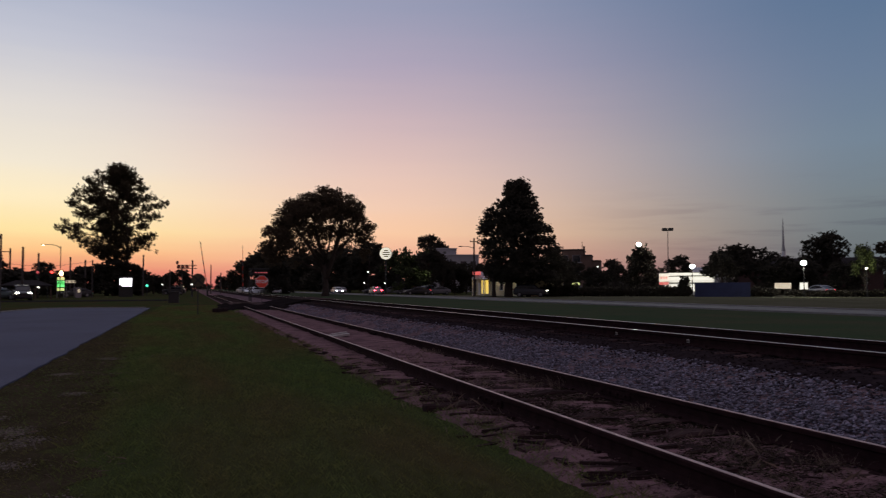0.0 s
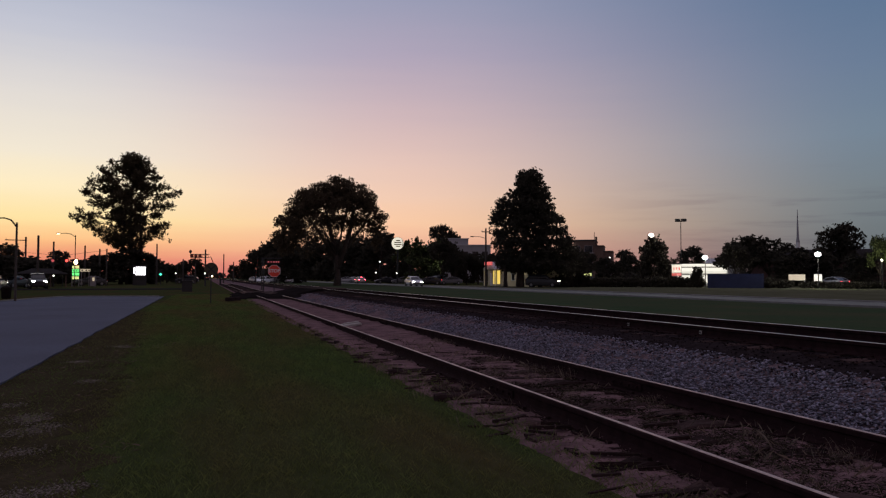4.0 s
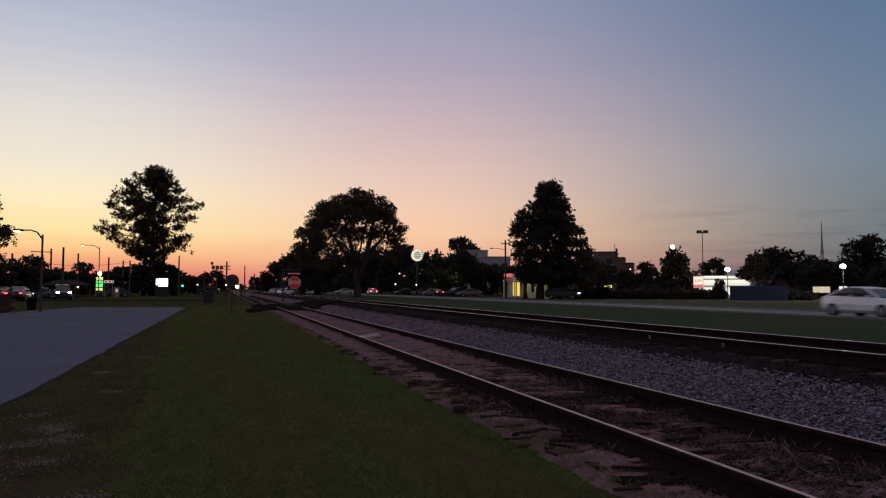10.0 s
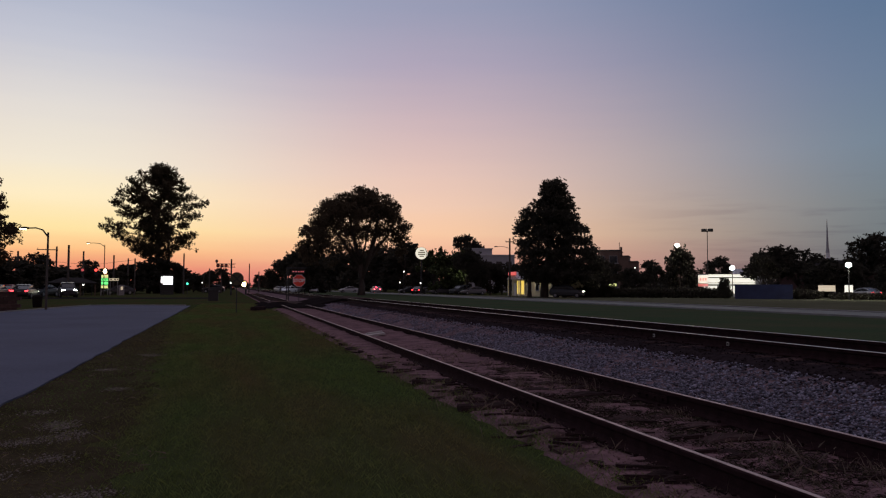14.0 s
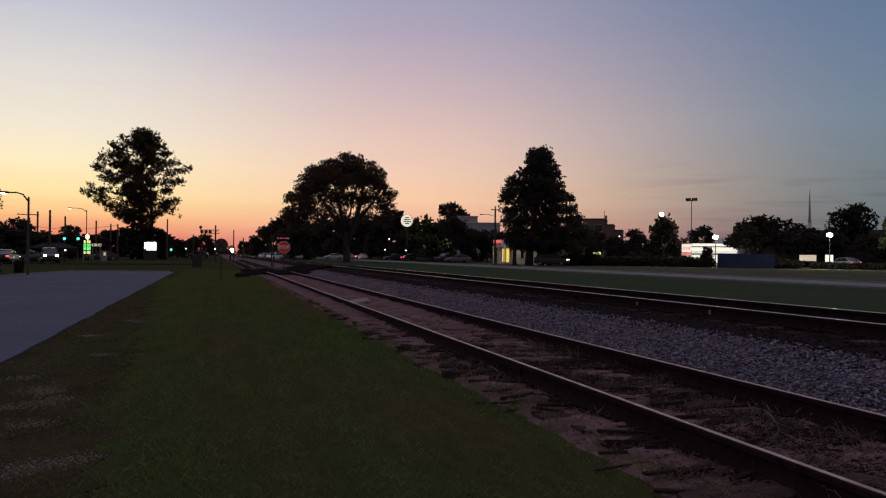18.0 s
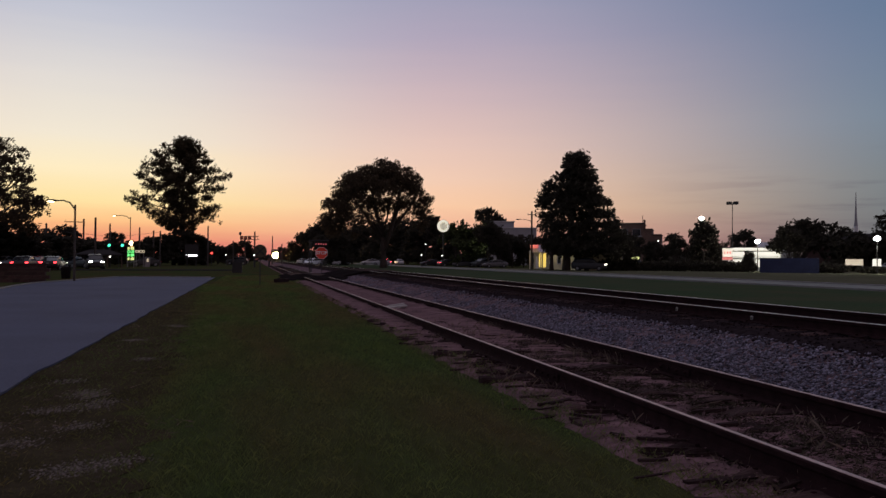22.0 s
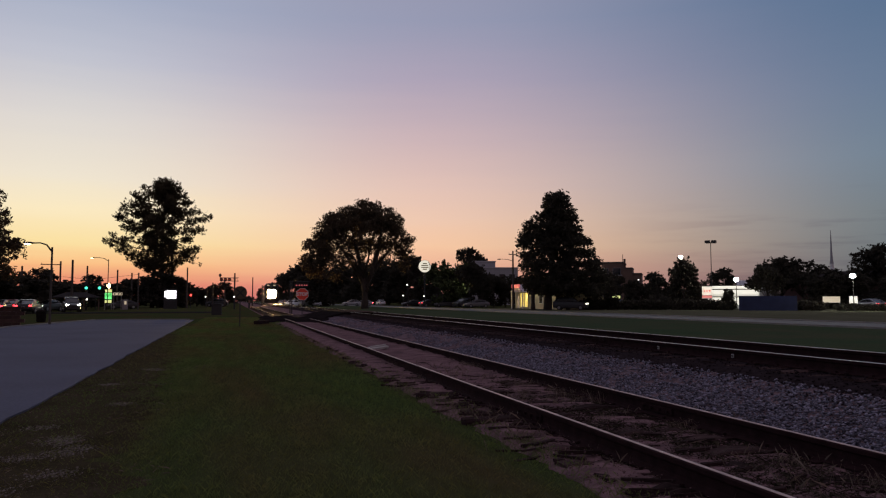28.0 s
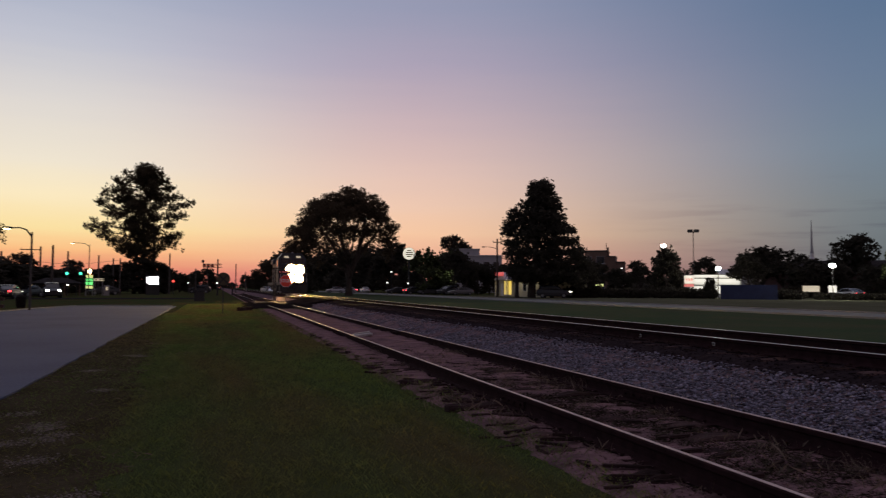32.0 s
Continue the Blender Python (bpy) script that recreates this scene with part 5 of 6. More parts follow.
def utility_pole(az, dist, h, arm=0.0, r=0.15, off=0.0, lamp=0.0, label="plain dark wooden utility pole"):
    t = thing("utility_pole", label, "utility pole", facing(az, dist), "utility poles")
    part("pole", Build().tube((0, 0, -0.3), (0, 0, h), r, r * 0.75, 10), POLE, t)
    if arm:
        part("crossarm", Build().box((off, -0.1, h - 0.5), (arm, 0.1, 0.12), b=0.01), POLE, t)
        for x in (-0.45, 0, 0.45):
            part("insulator", Build().tube((x * arm + off, -0.1, h - 0.44), (x * arm + off, -0.1, h - 0.25), 0.04, 0.03, 6), STEEL, t)
    if lamp:
        part("lamp_arm", Build().path([(0, 0, lamp), (-0.8, 0, lamp + 0.25), (-1.7, 0, lamp + 0.3)], [0.04, 0.035, 0.03], 8), DARKSTEEL, t)
        part("lamp_head", Build().ball((-1.95, 0, lamp + 0.28), (0.3, 0.13, 0.08), 12, 6), DARKSTEEL, t)


def flood_pole(az, dist, h, heads, material, label, power=0.0):
    t = thing("flood_light_pole", label, "flood light", facing(az, dist), "flood lights")
    part("pole", Build().tube((0, 0, -0.2), (0, 0, h), 0.07, 0.05, 12), BLACKSIGN, t)
    for x in heads:
        hd = part("lamp_head", Build().box((x, -0.1, h + 0.1), (0.8, 0.55, 0.42), b=0.08), DARKSTEEL, t)
        part("lens", Build().ball((x, -0.44, h + 0.08), (0.31, 0.16, 0.26), 28, 18) if power else Build().box((x, -0.40, h + 0.1), (0.66, 0.05, 0.36), b=0.02), material, hd, smooth=bool(power))
    if len(heads) > 1:
        part("bracket", Build().box((0, 0, h - 0.1), (1.5, 0.1, 0.1), b=0.02), DARKSTEEL, t)
    if power:
        lamp = bpy.data.lights.new("flood", "POINT")
        lamp.energy, lamp.color, lamp.shadow_soft_size = power, (1.0, 0.95, 0.84), 0.3
        o = new("flood", lamp)
        p = bearing(az, dist - 0.9)
        o.location = (p[0], p[1], h + 0.1)


def steeple():
    t = thing("church_steeple", "slender pale grey church spire far behind the trees", "steeple", facing(-43.56, 420))
    part("tower", Build().box((0, 0, 8.2), (3.4, 3.4, 17), b=0.05), WALLGREY, t)
    part("belfry", Build().tube((0, 0, 16.7), (0, 0, 19.5), 1.1, 0.95, 8), WHITE, t)
    part("spire", Build().path([(0, 0, 19.5), (0, 0, 22), (0, 0, 29), (0, 0, 36.4)], [0.95, 0.6, 0.36, 0.1], 8), WALLGREY, t)


# ---- buildings ----
def walls(b, w, d, h, y0=0.0):
    return b.box((0, y0 + d / 2, h / 2 - 0.1), (w, d, h + 0.2), b=0.0)


def window(parent, x, z, w, h, glass, frame, y=0.0):
    f = Build()
    for dx in (-w / 2, w / 2):
        f.box((x + dx, y - 0.03, z), (0.08, 0.1, h + 0.08))
    for dz in (-h / 2, h / 2):
        f.box((x, y - 0.032, z + dz), (w + 0.08, 0.1, 0.08))
    win = part("window", f, frame, parent)
    part("pane", Build().box((x, y - 0.012, z), (w - 0.08, 0.02, h - 0.08)), glass, win)


def corner_shop():
    """The small cream building with the red sign beside the street."""
    m = pose(44.0, 103.25, 0, 0, 0, -90)
    t = thing("corner_shop", "small cream shop with lit yellow windows and red sign", "building", m)
    part("wall", walls(Build(), 18.5, 6, 2.9), CREAM, t)
    part("roof", Build().prism([(-0.6, 2.85), (6.6, 2.85), (4.4, 4.1), (1.8, 4.1)], -9.7, 9.7, "x"), ROOF, t)
    part("gable_front", Build().prism([(-7.4, 2.6), (-2.6, 2.6), (-5.0, 3.75)], -1.6, -0.4), ROOFPALE, t, "pale front gable")
    part("sign", Build().box((-4.6, -1.75, 3.5), (3.0, 0.2, 0.5), b=0.03), G_SIGNRED, t, "lit red sign without readable letters")
    for x in (-6.2, -4.5):
        window(t, x, 1.35, 1.4, 2.2, G_SHOP, WHITE)
    for x in (-1.8, 1.2, 4.2, 7.2):
        window(t, x, 1.5, 1.3, 1.3, GLASS, WHITE)
    part("door", Build().box((-7.7, -0.03, 1.0), (0.95, 0.08, 2.05), b=0.01), WHITE, t)
    for x in (-7.3, -2.7):
        part("porch_post", Build().box((x, -1.4, 1.3), (0.14, 0.14, 2.8), b=0.01), WHITE, t)
    lamp = bpy.data.lights.new("shop_lamp", "AREA")
    lamp.energy, lamp.color, lamp.size = 60, (1.0, 0.78, 0.32), 1.2
    o = new("shop_lamp", lamp)
    o.matrix_world = m @ pose(-5.4, -1.0, 2.65)
    # no fixture is known under these eaves; the tube is added to light the wall
    tube = part("eaves_light", Build().box((3.0, -0.5, 2.78), (11.0, 0.16, 0.08), b=0.01), WHITE, t)
    part("diffuser", Build().box((3.0, -0.5, 2.73), (10.8, 0.12, 0.03)), G_EAVESFILL, tube, "unseen warm white tube, added to brighten the wall")


def white_storeys():
    t = thing("office_building", "pale grey flat-roofed building of several storeys behind the trees", "building", facing(-19.2, 215, 0, 6))
    part("wall", walls(Build(), 18, 14, 10.6), WALLGREY, t)
    part("upper_storey", Build().box((-0.6, 7, 11.6), (6.4, 11, 2.1), b=0.02), WALLGREY, t)
    part("parapet", Build().box((0, 7, 10.75), (18.4, 14.4, 0.3), b=0.02), ROOFPALE, t)
    part("parapet", Build().box((-0.6, 7, 12.7), (6.8, 11.4, 0.25), b=0.02), ROOFPALE, t)
    for k in range(3):
        for i in range(6):
            window(t, -7.2 + i * 2.9, 1.8 + k * 3.2, 1.7, 1.4, GLASS, STEEL)


def brown_storeys():
    t = thing("brick_building", "dark brown brick building with balconies and a stepped roofline", "building", facing(-28.7, 190, 0, -4))
    part("wall", walls(Build(), 5.4, 12, 10.6), WALLBROWN, t)
    part("parapet", Build().box((0, 6, 10.75), (5.7, 12.3, 0.3), b=0.02), ROOF, t)
    part("middle_block", Build().box((3.75, 5, 4.6), (2.1, 9.6, 9.4), b=0.02), WALLBROWN, t)
    part("low_block", Build().box((5.9, 5, 3.9), (2.2, 9.2, 8.0), b=0.02), WALLBROWN, t)
    for x, w, z in ((3.75, 2.3, 9.35), (5.9, 2.4, 7.95)):
        part("parapet", Build().box((x, 5, z), (w, 9.9, 0.2), b=0.02), ROOF, t)
    part("aerial", Build().tube((2.4, 3, 10.7), (2.4, 3, 12.9), 0.07, n=6), DARKSTEEL, t)
    part("chimney", Build().box((2.9, 2.0, 10.4), (0.5, 0.6, 2.6), b=0.02), WALLBROWN, t)
    for k in range(3):
        z = 2.2 + k * 3.1
        slab = part("balcony", Build().box((1.1, -0.6, z - 0.9), (2.7, 1.2, 0.16), b=0.01), WALLGREY, t, "pale concrete balcony")
        rail = Build().box((1.1, -1.16, z + 0.05), (2.7, 0.05, 0.06))
        for i in range(8):
            rail.box((-0.2 + i * 0.37, -1.16, z - 0.4), (0.04, 0.04, 0.9))
        part("railing", rail, DARKSTEEL, slab)
        window(t, 1.1, z, 1.9, 1.9, GLASS, STEEL)
        window(t, -1.6, z + 0.2, 1.2, 1.4, GLASS, STEEL)
        if k < 2:
            window(t, 5.9, z, 1.3, 1.4, GLASS, STEEL, 0.4)
    for x in (-2.9, -2.35):
        lamp = part("wall_lamp", Build().box((x, -0.2, 9.2), (0.18, 0.4, 0.18), b=0.02), DARKSTEEL, t)
        part("lens", Build().ball((x, -0.46, 9.15), 0.2, 10, 6), G_WHITE_DIM, lamp, "bright white lens")
    part("lit_sign", Build().box((2.2, -0.15, 0.9), (2.6, 0.2, 0.5), b=0.02), G_GASY, t, "small lit yellow sign")


def drive_in():
    """The restaurant with the long lit fascia."""
    t = thing("drive_in_restaurant", "low restaurant with a long brightly lit white fascia", "building", facing(-37.35, 122, 0, 0))
    part("wall", walls(Build(), 9.4, 9, 3.0), WHITE, t)
    part("fascia", Build().box((-0.5, -0.25, 3.25), (7.6, 0.5, 0.42), b=0.02), G_FASCIA, t, "lit white band")
    for z, h in ((2.96, 0.16), (3.5, 0.07), (2.2, 0.05)):
        part("stripe", Build().box((-0.5, -0.27, z), (7.65, 0.5, h), b=0.01), DARKSTEEL, t)
    part("lower_band", Build().box((-0.5, -0.22, 2.45), (7.5, 0.4, 0.86), b=0.02), G_FASCIA, t, "lit white band")
    part("end_bay", Build().box((4.2, -0.1, 2.6), (1.6, 0.3, 1.5), b=0.02), WALLGREY, t, "unlit grey end of the front")
    part("roof", Build().prism([(-0.3, 3.46), (9.0, 3.46), (6.5, 4.35), (2.0, 4.35)], 0.2, 3.2, "x"), ROOFPALE, t, "pale ribbed metal roof")
    for k in range(6):
        part("roof_rib", Build().box((0, 0, 0), (0.07, 2.4, 0.07), pose(0.45 + k * 0.5, 0.85, 3.94, 21, 0, 0)), WHITE, t)
    for i in range(3):
        window(t, -3.0 + i * 2.6, 1.1, 2.0, 1.3, G_FASCIA, DARKSTEEL)
    s = thing("roadside_sign", "lit white restaurant sign with red block shapes on a post", "sign", facing(-35.42, 112))
    part("post", Build().box((0, 0.1, 0.7), (0.2, 0.2, 1.7), b=0.02), DARKSTEEL, s)
    part("case", Build().box((0, 0.1, 2.4), (1.4, 0.3, 1.76), b=0.03), WHITE, s)
    part("face", Build().box((0, -0.065, 2.62), (1.28, 0.02, 1.1)), G_SIGN, s)
    for x, w in ((-0.36, 0.22), (0.0, 0.2), (0.36, 0.24)):
        part("block", Build().box((x, -0.085, 2.6), (w, 0.02, 0.42)), G_SIGNRED, s, "plain red block")
    part("red_band", Build().box((0, -0.07, 1.78), (1.28, 0.03, 0.3)), G_SIGNRED, s)


def left_shelter():
    t = thing("shelter", "low open shelter with a wide dark hipped roof", "shelter", facing(10.6, 112))
    part("roof", Build().add([(-3.1, -2.2, 1.75), (3.1, -2.2, 1.75), (3.1, 2.2, 1.75), (-3.1, 2.2, 1.75), (-1.2, 0, 2.45), (1.2, 0, 2.45)],
                             [(0, 1, 5, 4), (1, 2, 5), (2, 3, 4, 5), (3, 0, 4), (3, 2, 1, 0)]), ROOFDARK, t)
    part("eaves", Build().box((0, 0, 1.7), (6.2, 4.4, 0.12), b=0.01), ROOFDARK, t)
    for x in (-2.8, -1.0, 1.0, 2.8):
        part("post", Build().box((x, -1.9, 0.8), (0.14, 0.14, 1.75), b=0.01), WALLBROWN, t)


def right_odds():
    # hedge, screen fence and roofs across the street
    rng = np.random.default_rng(50)
    for az0, az1, dist, h, nm in ((-26.5, -37.4, 105, 1.3, "hedge"), (-41.4, -43.2, 102, 1.1, "hedge"), (-44.0, -51.0, 103, 0.75, "hedge")):
        a, b = Vector(bearing(az0, dist)), Vector(bearing(az1, dist))
        t = thing(nm, "clipped dark hedge along the far side of the street", "hedge")
        n = int((b - a).length / 0.8)
        blobs = []
        for i in range(n):
            p = a.lerp(b, i / n)
            blobs.append((p.x, p.y, h * 0.5, 0.9, 0.9, h * 0.56 * rng.uniform(0.85, 1.1)))
        part("foliage", leaves("foliage", rng, leaf_points(rng, blobs, n * 520), 0.16, DARKLEAF, 0.7), DARKLEAF, t)
        part("stems", Build().box(((a.x + b.x) / 2, (a.y + b.y) / 2, 0.2), (0.3, 0.3, 0.5)), BARK, t)
    t = thing("screen_fence", "long blue cloth-covered fence panel", "fence", facing(-39.45, 100))
    part("cloth", Build().box((0, 0, 0.88), (6.6, 0.08, 1.85), b=0.01), BLUE, t)
    for i in range(6):
        part("post", Build().tube((-3.2 + i * 1.28, 0.08, -0.1), (-3.2 + i * 1.28, 0.08, 1.84), 0.04, n=8), STEEL, t)
    t = thing("long_roofed_building", "dark low building with a long dark gabled roof", "building", facing(-45.0, 150, 0, 0))
    part("wall", walls(Build(), 24, 10, 4.4), BRICKDARK, t)
    part("roof", Build().prism([(-0.8, 4.3), (10.8, 4.3), (5, 6.6)], -12.5, 12.5, "x"), ROOFDARK, t)
    # a pale panel under the flood lamp; the light on it is an emission
    t = thing("billboard", "cream panel on two short posts, glowing in place of lamp light on it", "sign", facing(-43.46, 104))
    part("panel", Build().box((0, 0, 1.36), (1.92, 0.12, 0.76), b=0.02), G_PANEL, t)
    for x in (-0.9, 0.9):
        part("post", Build().box((x, 0.1, 0.4), (0.12, 0.12, 1.1), b=0.01), STEEL, t)


def lit_wall_box():
    # stands for a white wall under the lamp; its lamplight is a glowing front
    t = thing("kiosk", "small white box for a lamp-lit wall, its front made to glow", "kiosk", facing(-44.78, 104))
    part("body", Build().box((0, 0.4, 0.85), (0.94, 0.8, 1.9), b=0.02), WHITE, t)
    part("lit_front", Build().box((0, -0.02, 1.3), (0.86, 0.03, 0.88), b=0.01), G_FASCIA, t, "front glowing as if lit")


def roadside_boards():
    """Small lit boards beside the price sign."""
    t = thing("sign_board", "long low lit white board on two posts by the filling station", "sign", facing(7.95, 119))
    part("board", Build().box((0, 0, 2.3), (1.3, 0.14, 0.36), b=0.02), G_PANEL, t, "lit white face")
    for x in (-0.4, 0.15, 0.5):
        part("bar", Build().box((x, -0.08, 2.3), (0.2, 0.02, 0.18)), BLACKSIGN, t)
    for x in (-0.5, 0.5):
        part("post", Build().box((x, 0.05, 1.0), (0.1, 0.1, 2.25), b=0.01), STEEL, t)
    t = thing("ice_box", "small grey metal cabinet with lit front standing by the filling station", "cabinet", facing(7.45, 119))
    part("body", Build().box((0, 0.3, 0.72), (0.8, 0.6, 1.5), b=0.03), STEEL, t)
    part("lit_front", Build().box((0.05, -0.02, 1.0), (0.3, 0.04, 0.5), b=0.01), G_PANEL, t, "front glowing as if lit")


def annex():
    t = thing("annex", "low white annex with a pale pitched roof beside the shop", "building", facing(-26.95, 121, 0, 18))
    part("wall", walls(Build(), 4.2, 5, 2.3), WHITE, t)
    part("roof", Build().prism([(-2.5, 2.25), (2.5, 2.25), (0, 3.7)], -0.5, 5.2), ROOFPALE, t, "pale metal roof")
    window(t, -1.0, 1.2, 1.0, 1.1, GLASS, STEEL)
    part("door", Build().box((1.0, -0.03, 1.0), (0.9, 0.08, 2.0), b=0.01), WALLGREY, t)


def shop_board():
    t = thing("shop_board", "small lit yellow sign board on a post behind the hedge", "sign", facing(-28.95, 112))
    part("board", Build().box((0, 0, 1.78), (1.15, 0.1, 0.36), b=0.03), G_GASY, t, "lit yellow face")
    part("post", Build().box((0, 0.08, 0.75), (0.1, 0.1, 1.7), b=0.01), DARKSTEEL, t)


G_PANEL = glow("lit_cream_panel", (1.0, 0.8, 0.5), 0.42)


def street_furniture():
    for x, y in ((-11.4, 50.7),):
        t = thing("litter_bin", "black round litter bin at the edge of the lot", "litter bin", pose(x, y, 0.012) @ Matrix.Diagonal((0.8, 0.8, 0.68, 1)), "litter bins")
        part("drum", Build().path([(0, 0, -0.03), (0, 0, 0.1), (0, 0, 0.8), (0, 0, 0.86)], [0.3, 0.33, 0.36, 0.34], 16), BINBROWN, t)
        part("lid", Build().path([(0, 0, 0.86), (0, 0, 0.92), (0, 0, 1.05), (0, 0, 1.1)], [0.37, 0.37, 0.26, 0.1], 16), BINBROWN, t)
    t = thing("block_wall", "low dark red brick wall at the edge of the lot", "wall", pose(-13.6, 43.4, 0, 0, 0, -2))
    bm = Build().box((0, 0, 0), (0.388, 0.19, 0.18), b=0.008).mesh("brick", BRICKDARK)
    for k in range(5):
        for i in range(15):
            part("brick", bm, BRICKDARK, t, at=pose(-2.9 + i * 0.4 + (0.2 if k % 2 else 0), 0, 0.07 + k * 0.19))
    part("cap", Build().box((0.1, 0, 0.955), (6.3, 0.26, 0.07), b=0.01), BRICKDARK, t)
    t = thing("signal_cabinet", "dark steel trackside cabinet", "cabinet", pose(-1.51, 72, 0))
    part("body", Build().box((0, 0, 0.45), (0.9, 0.6, 1.0), b=0.03), BLACKSIGN, t)
    part("door", Build().box((0, -0.31, 0.45), (0.8, 0.02, 0.86), b=0.005), BLACKSIGN, t)
    part("roof", Build().box((0, 0, 0.98), (1.0, 0.7, 0.06), b=0.02), BLACKSIGN, t)
    # timber beside the siding and the pale board by the rail
    t = thing("old_timber", "dark broken timber lying in the grass by the siding", "timber", pose(1.5, 42.0, 0.06, 0, 0, 62))
    part("beam", Build().box((0, 0, 0.06), (1.5, 0.22, 0.2), b=0.03), TIE, t)
    part("beam", Build().box((0.2, 0.24, 0.04), (0.9, 0.2, 0.16), pose(0, 0, 0, 0, 4, 12), 0.03), TIE, t)
    t = thing("derail_plate", "pale flat board lying against the near rail", "board", pose(3.42, 18.4, 0.05, 0, -7, 4))
    part("board", Build().box((0, 0, 0.06), (0.62, 0.5, 0.05), b=0.01), PLATE, t)
    part("cleat", Build().box((0.1, 0, 0.10), (0.4, 0.08, 0.04), b=0.01), PLATE, t)
    for y in (9.7, 11.75):
        t = thing("rail_marker", "small pale square marker on the web of the rail", "marker", pose(7.32, y, 0.455), "rail markers")
        part("plate", Build().box((0, 0, 0), (0.012, 0.06, 0.055), b=0.004), PLATE, t)
        part("bar", Build().box((-0.008, 0, 0), (0.006, 0.035, 0.03)), BLACKSIGN, t)


# ---- vehicles ----
def section(y, w, z0, z1, c=0.12):
    c = min(c, w * 0.5, (z1 - z0) * 0.4)
    return [(w - c, y, z0), (w, y, z0 + c), (w * 1.0, y, (z0 + z1) / 2), (w - c * 0.4, y, z1 - c * 0.5), (w - c * 1.3, y, z1),
            (-w + c * 1.3, y, z1), (-w + c * 0.4, y, z1 - c * 0.5), (-w, y, (z0 + z1) / 2), (-w, y, z0 + c), (-w + c, y, z0)]


PAINTS = {}
WHEELS = {}


def car(label, m, color, lights="none", tall=False, group="cars", name="car"):
    """A car whose nose points along +y; lights: head, tail or none."""
    if color not in PAINTS:
        base = {"white": (0.82, 0.84, 0.88), "silver": (0.38, 0.39, 0.41), "grey": (0.13, 0.13, 0.14), "black": (0.025, 0.026, 0.03), "red": (0.25, 0.02, 0.02), "blue": (0.04, 0.06, 0.12)}[color]
        PAINTS[color] = mat("car_paint_" + color, base, 0.28, 0.15, var=0.06, scale=1.5, fine=40, bump=0.02)
    paint = PAINTS[color]
    t = thing(name, label, "car", m, group)
    up = 0.18 if tall else 0.0
    body = [section(-2.28, 0.70, 0.42, 0.78 + up), section(-2.18, 0.84, 0.30, 0.98 + up), section(-1.4, 0.90, 0.24, 1.02 + up), section(-0.2, 0.91, 0.22, 0.98 + up),
            section(0.95, 0.90, 0.22, 0.95 + up), section(1.75, 0.86, 0.24, 0.84 + up), section(2.2, 0.74, 0.30, 0.68 + up), section(2.3, 0.62, 0.38, 0.60 + up)]
    bo = part("body", loft(body), paint, t, smooth=False)
    zt = 1.45 + up * 1.6
    back = -2.1 if tall else -2.0
    cab = [section(back, 0.70, 0.95 + up, 0.99 + up, 0.03), section(back + (0.45 if tall else 1.0), 0.74, 0.93 + up, zt - 0.08, 0.1), section(-0.3, 0.76, 0.93 + up, zt - 0.02, 0.1),
           section(0.25, 0.74, 0.93 + up, zt - 0.1, 0.1), section(1.1, 0.72, 0.9 + up, 0.96 + up, 0.03)]
    part("cabin_glass", loft(cab), GLASS, t, "dark tinted windows")
    part("roof", loft([section(back + (0.42 if tall else 0.95), 0.62, zt - 0.10, zt - 0.05, 0.02), section(-0.5, 0.66, zt - 0.05, zt + 0.01, 0.02), section(0.3, 0.62, zt - 0.12, zt - 0.06, 0.02)]), paint, t)
    for s in (-1, 1):
        for a, e in (((0.71, 1.1, 0.93 + up), (0.63, 0.28, zt - 0.08)), ((0.75, -0.42, 0.95 + up), (0.66, -0.45, zt - 0.03)), ((0.70, back + 0.05, 0.97 + up), (0.62, back + (0.46 if tall else 1.0), zt - 0.08))):
            part("pillar", Build().tube((s * a[0], a[1], a[2]), (s * e[0], e[1], e[2]), 0.045, n=6), paint, t)
    for s in (-1, 1):
        for y in (-1.42, 1.42):
            w = part("wheel", Build().tube((-0.115, 0, 0), (0.115, 0, 0), 0.325, n=18), RUBBER, t, at=pose(s * 0.815, y, 0.325))
            rim = Build().tube((s * 0.085, 0, 0), (s * 0.12, 0, 0), 0.2, 0.19, 14)
            for k in range(5):
                a = 2 * math.pi * k / 5
                rim.tube((s * 0.125, 0, 0), (s * 0.125, 0.18 * math.cos(a), 0.18 * math.sin(a)), 0.022, n=5)
            part("rim", rim, STEEL, w)
            WHEELS.setdefault(t.name, []).append((w, (s * 0.815, y, 0.325)))
        part("headlight", Build().box((s * 0.60, 2.2, 0.66 + up), (0.34, 0.16, 0.14), b=0.03), (G_HEAD if lights == "head" else G_HEADDIM if lights == "headdim" else STEEL), t)
        part("tail_light", Build().box((s * 0.64, -2.24, 0.80 + up), (0.28, 0.10, 0.15), b=0.03), (G_BRAKE if lights == "brake" else G_TAIL if lights == "tail" else REDPAINT), t)
        part("mirror", Build().box((s * 0.98, 0.75, 0.98 + up), (0.18, 0.12, 0.13), b=0.03), paint, t)
    if lights == "brake":
        part("brake_light", Build().box((0, back + (0.4 if tall else 0.86), zt - 0.14), (0.4, 0.08, 0.07), b=0.01), G_BRAKE, t)
    part("bumper", Build().box((0, 2.25, 0.42), (1.3, 0.14, 0.16), b=0.04), BLACK, t)
    part("number_plate", Build().box((0, -2.29, 0.66), (0.34, 0.02, 0.12)), WHITESIGN, t)
    return t


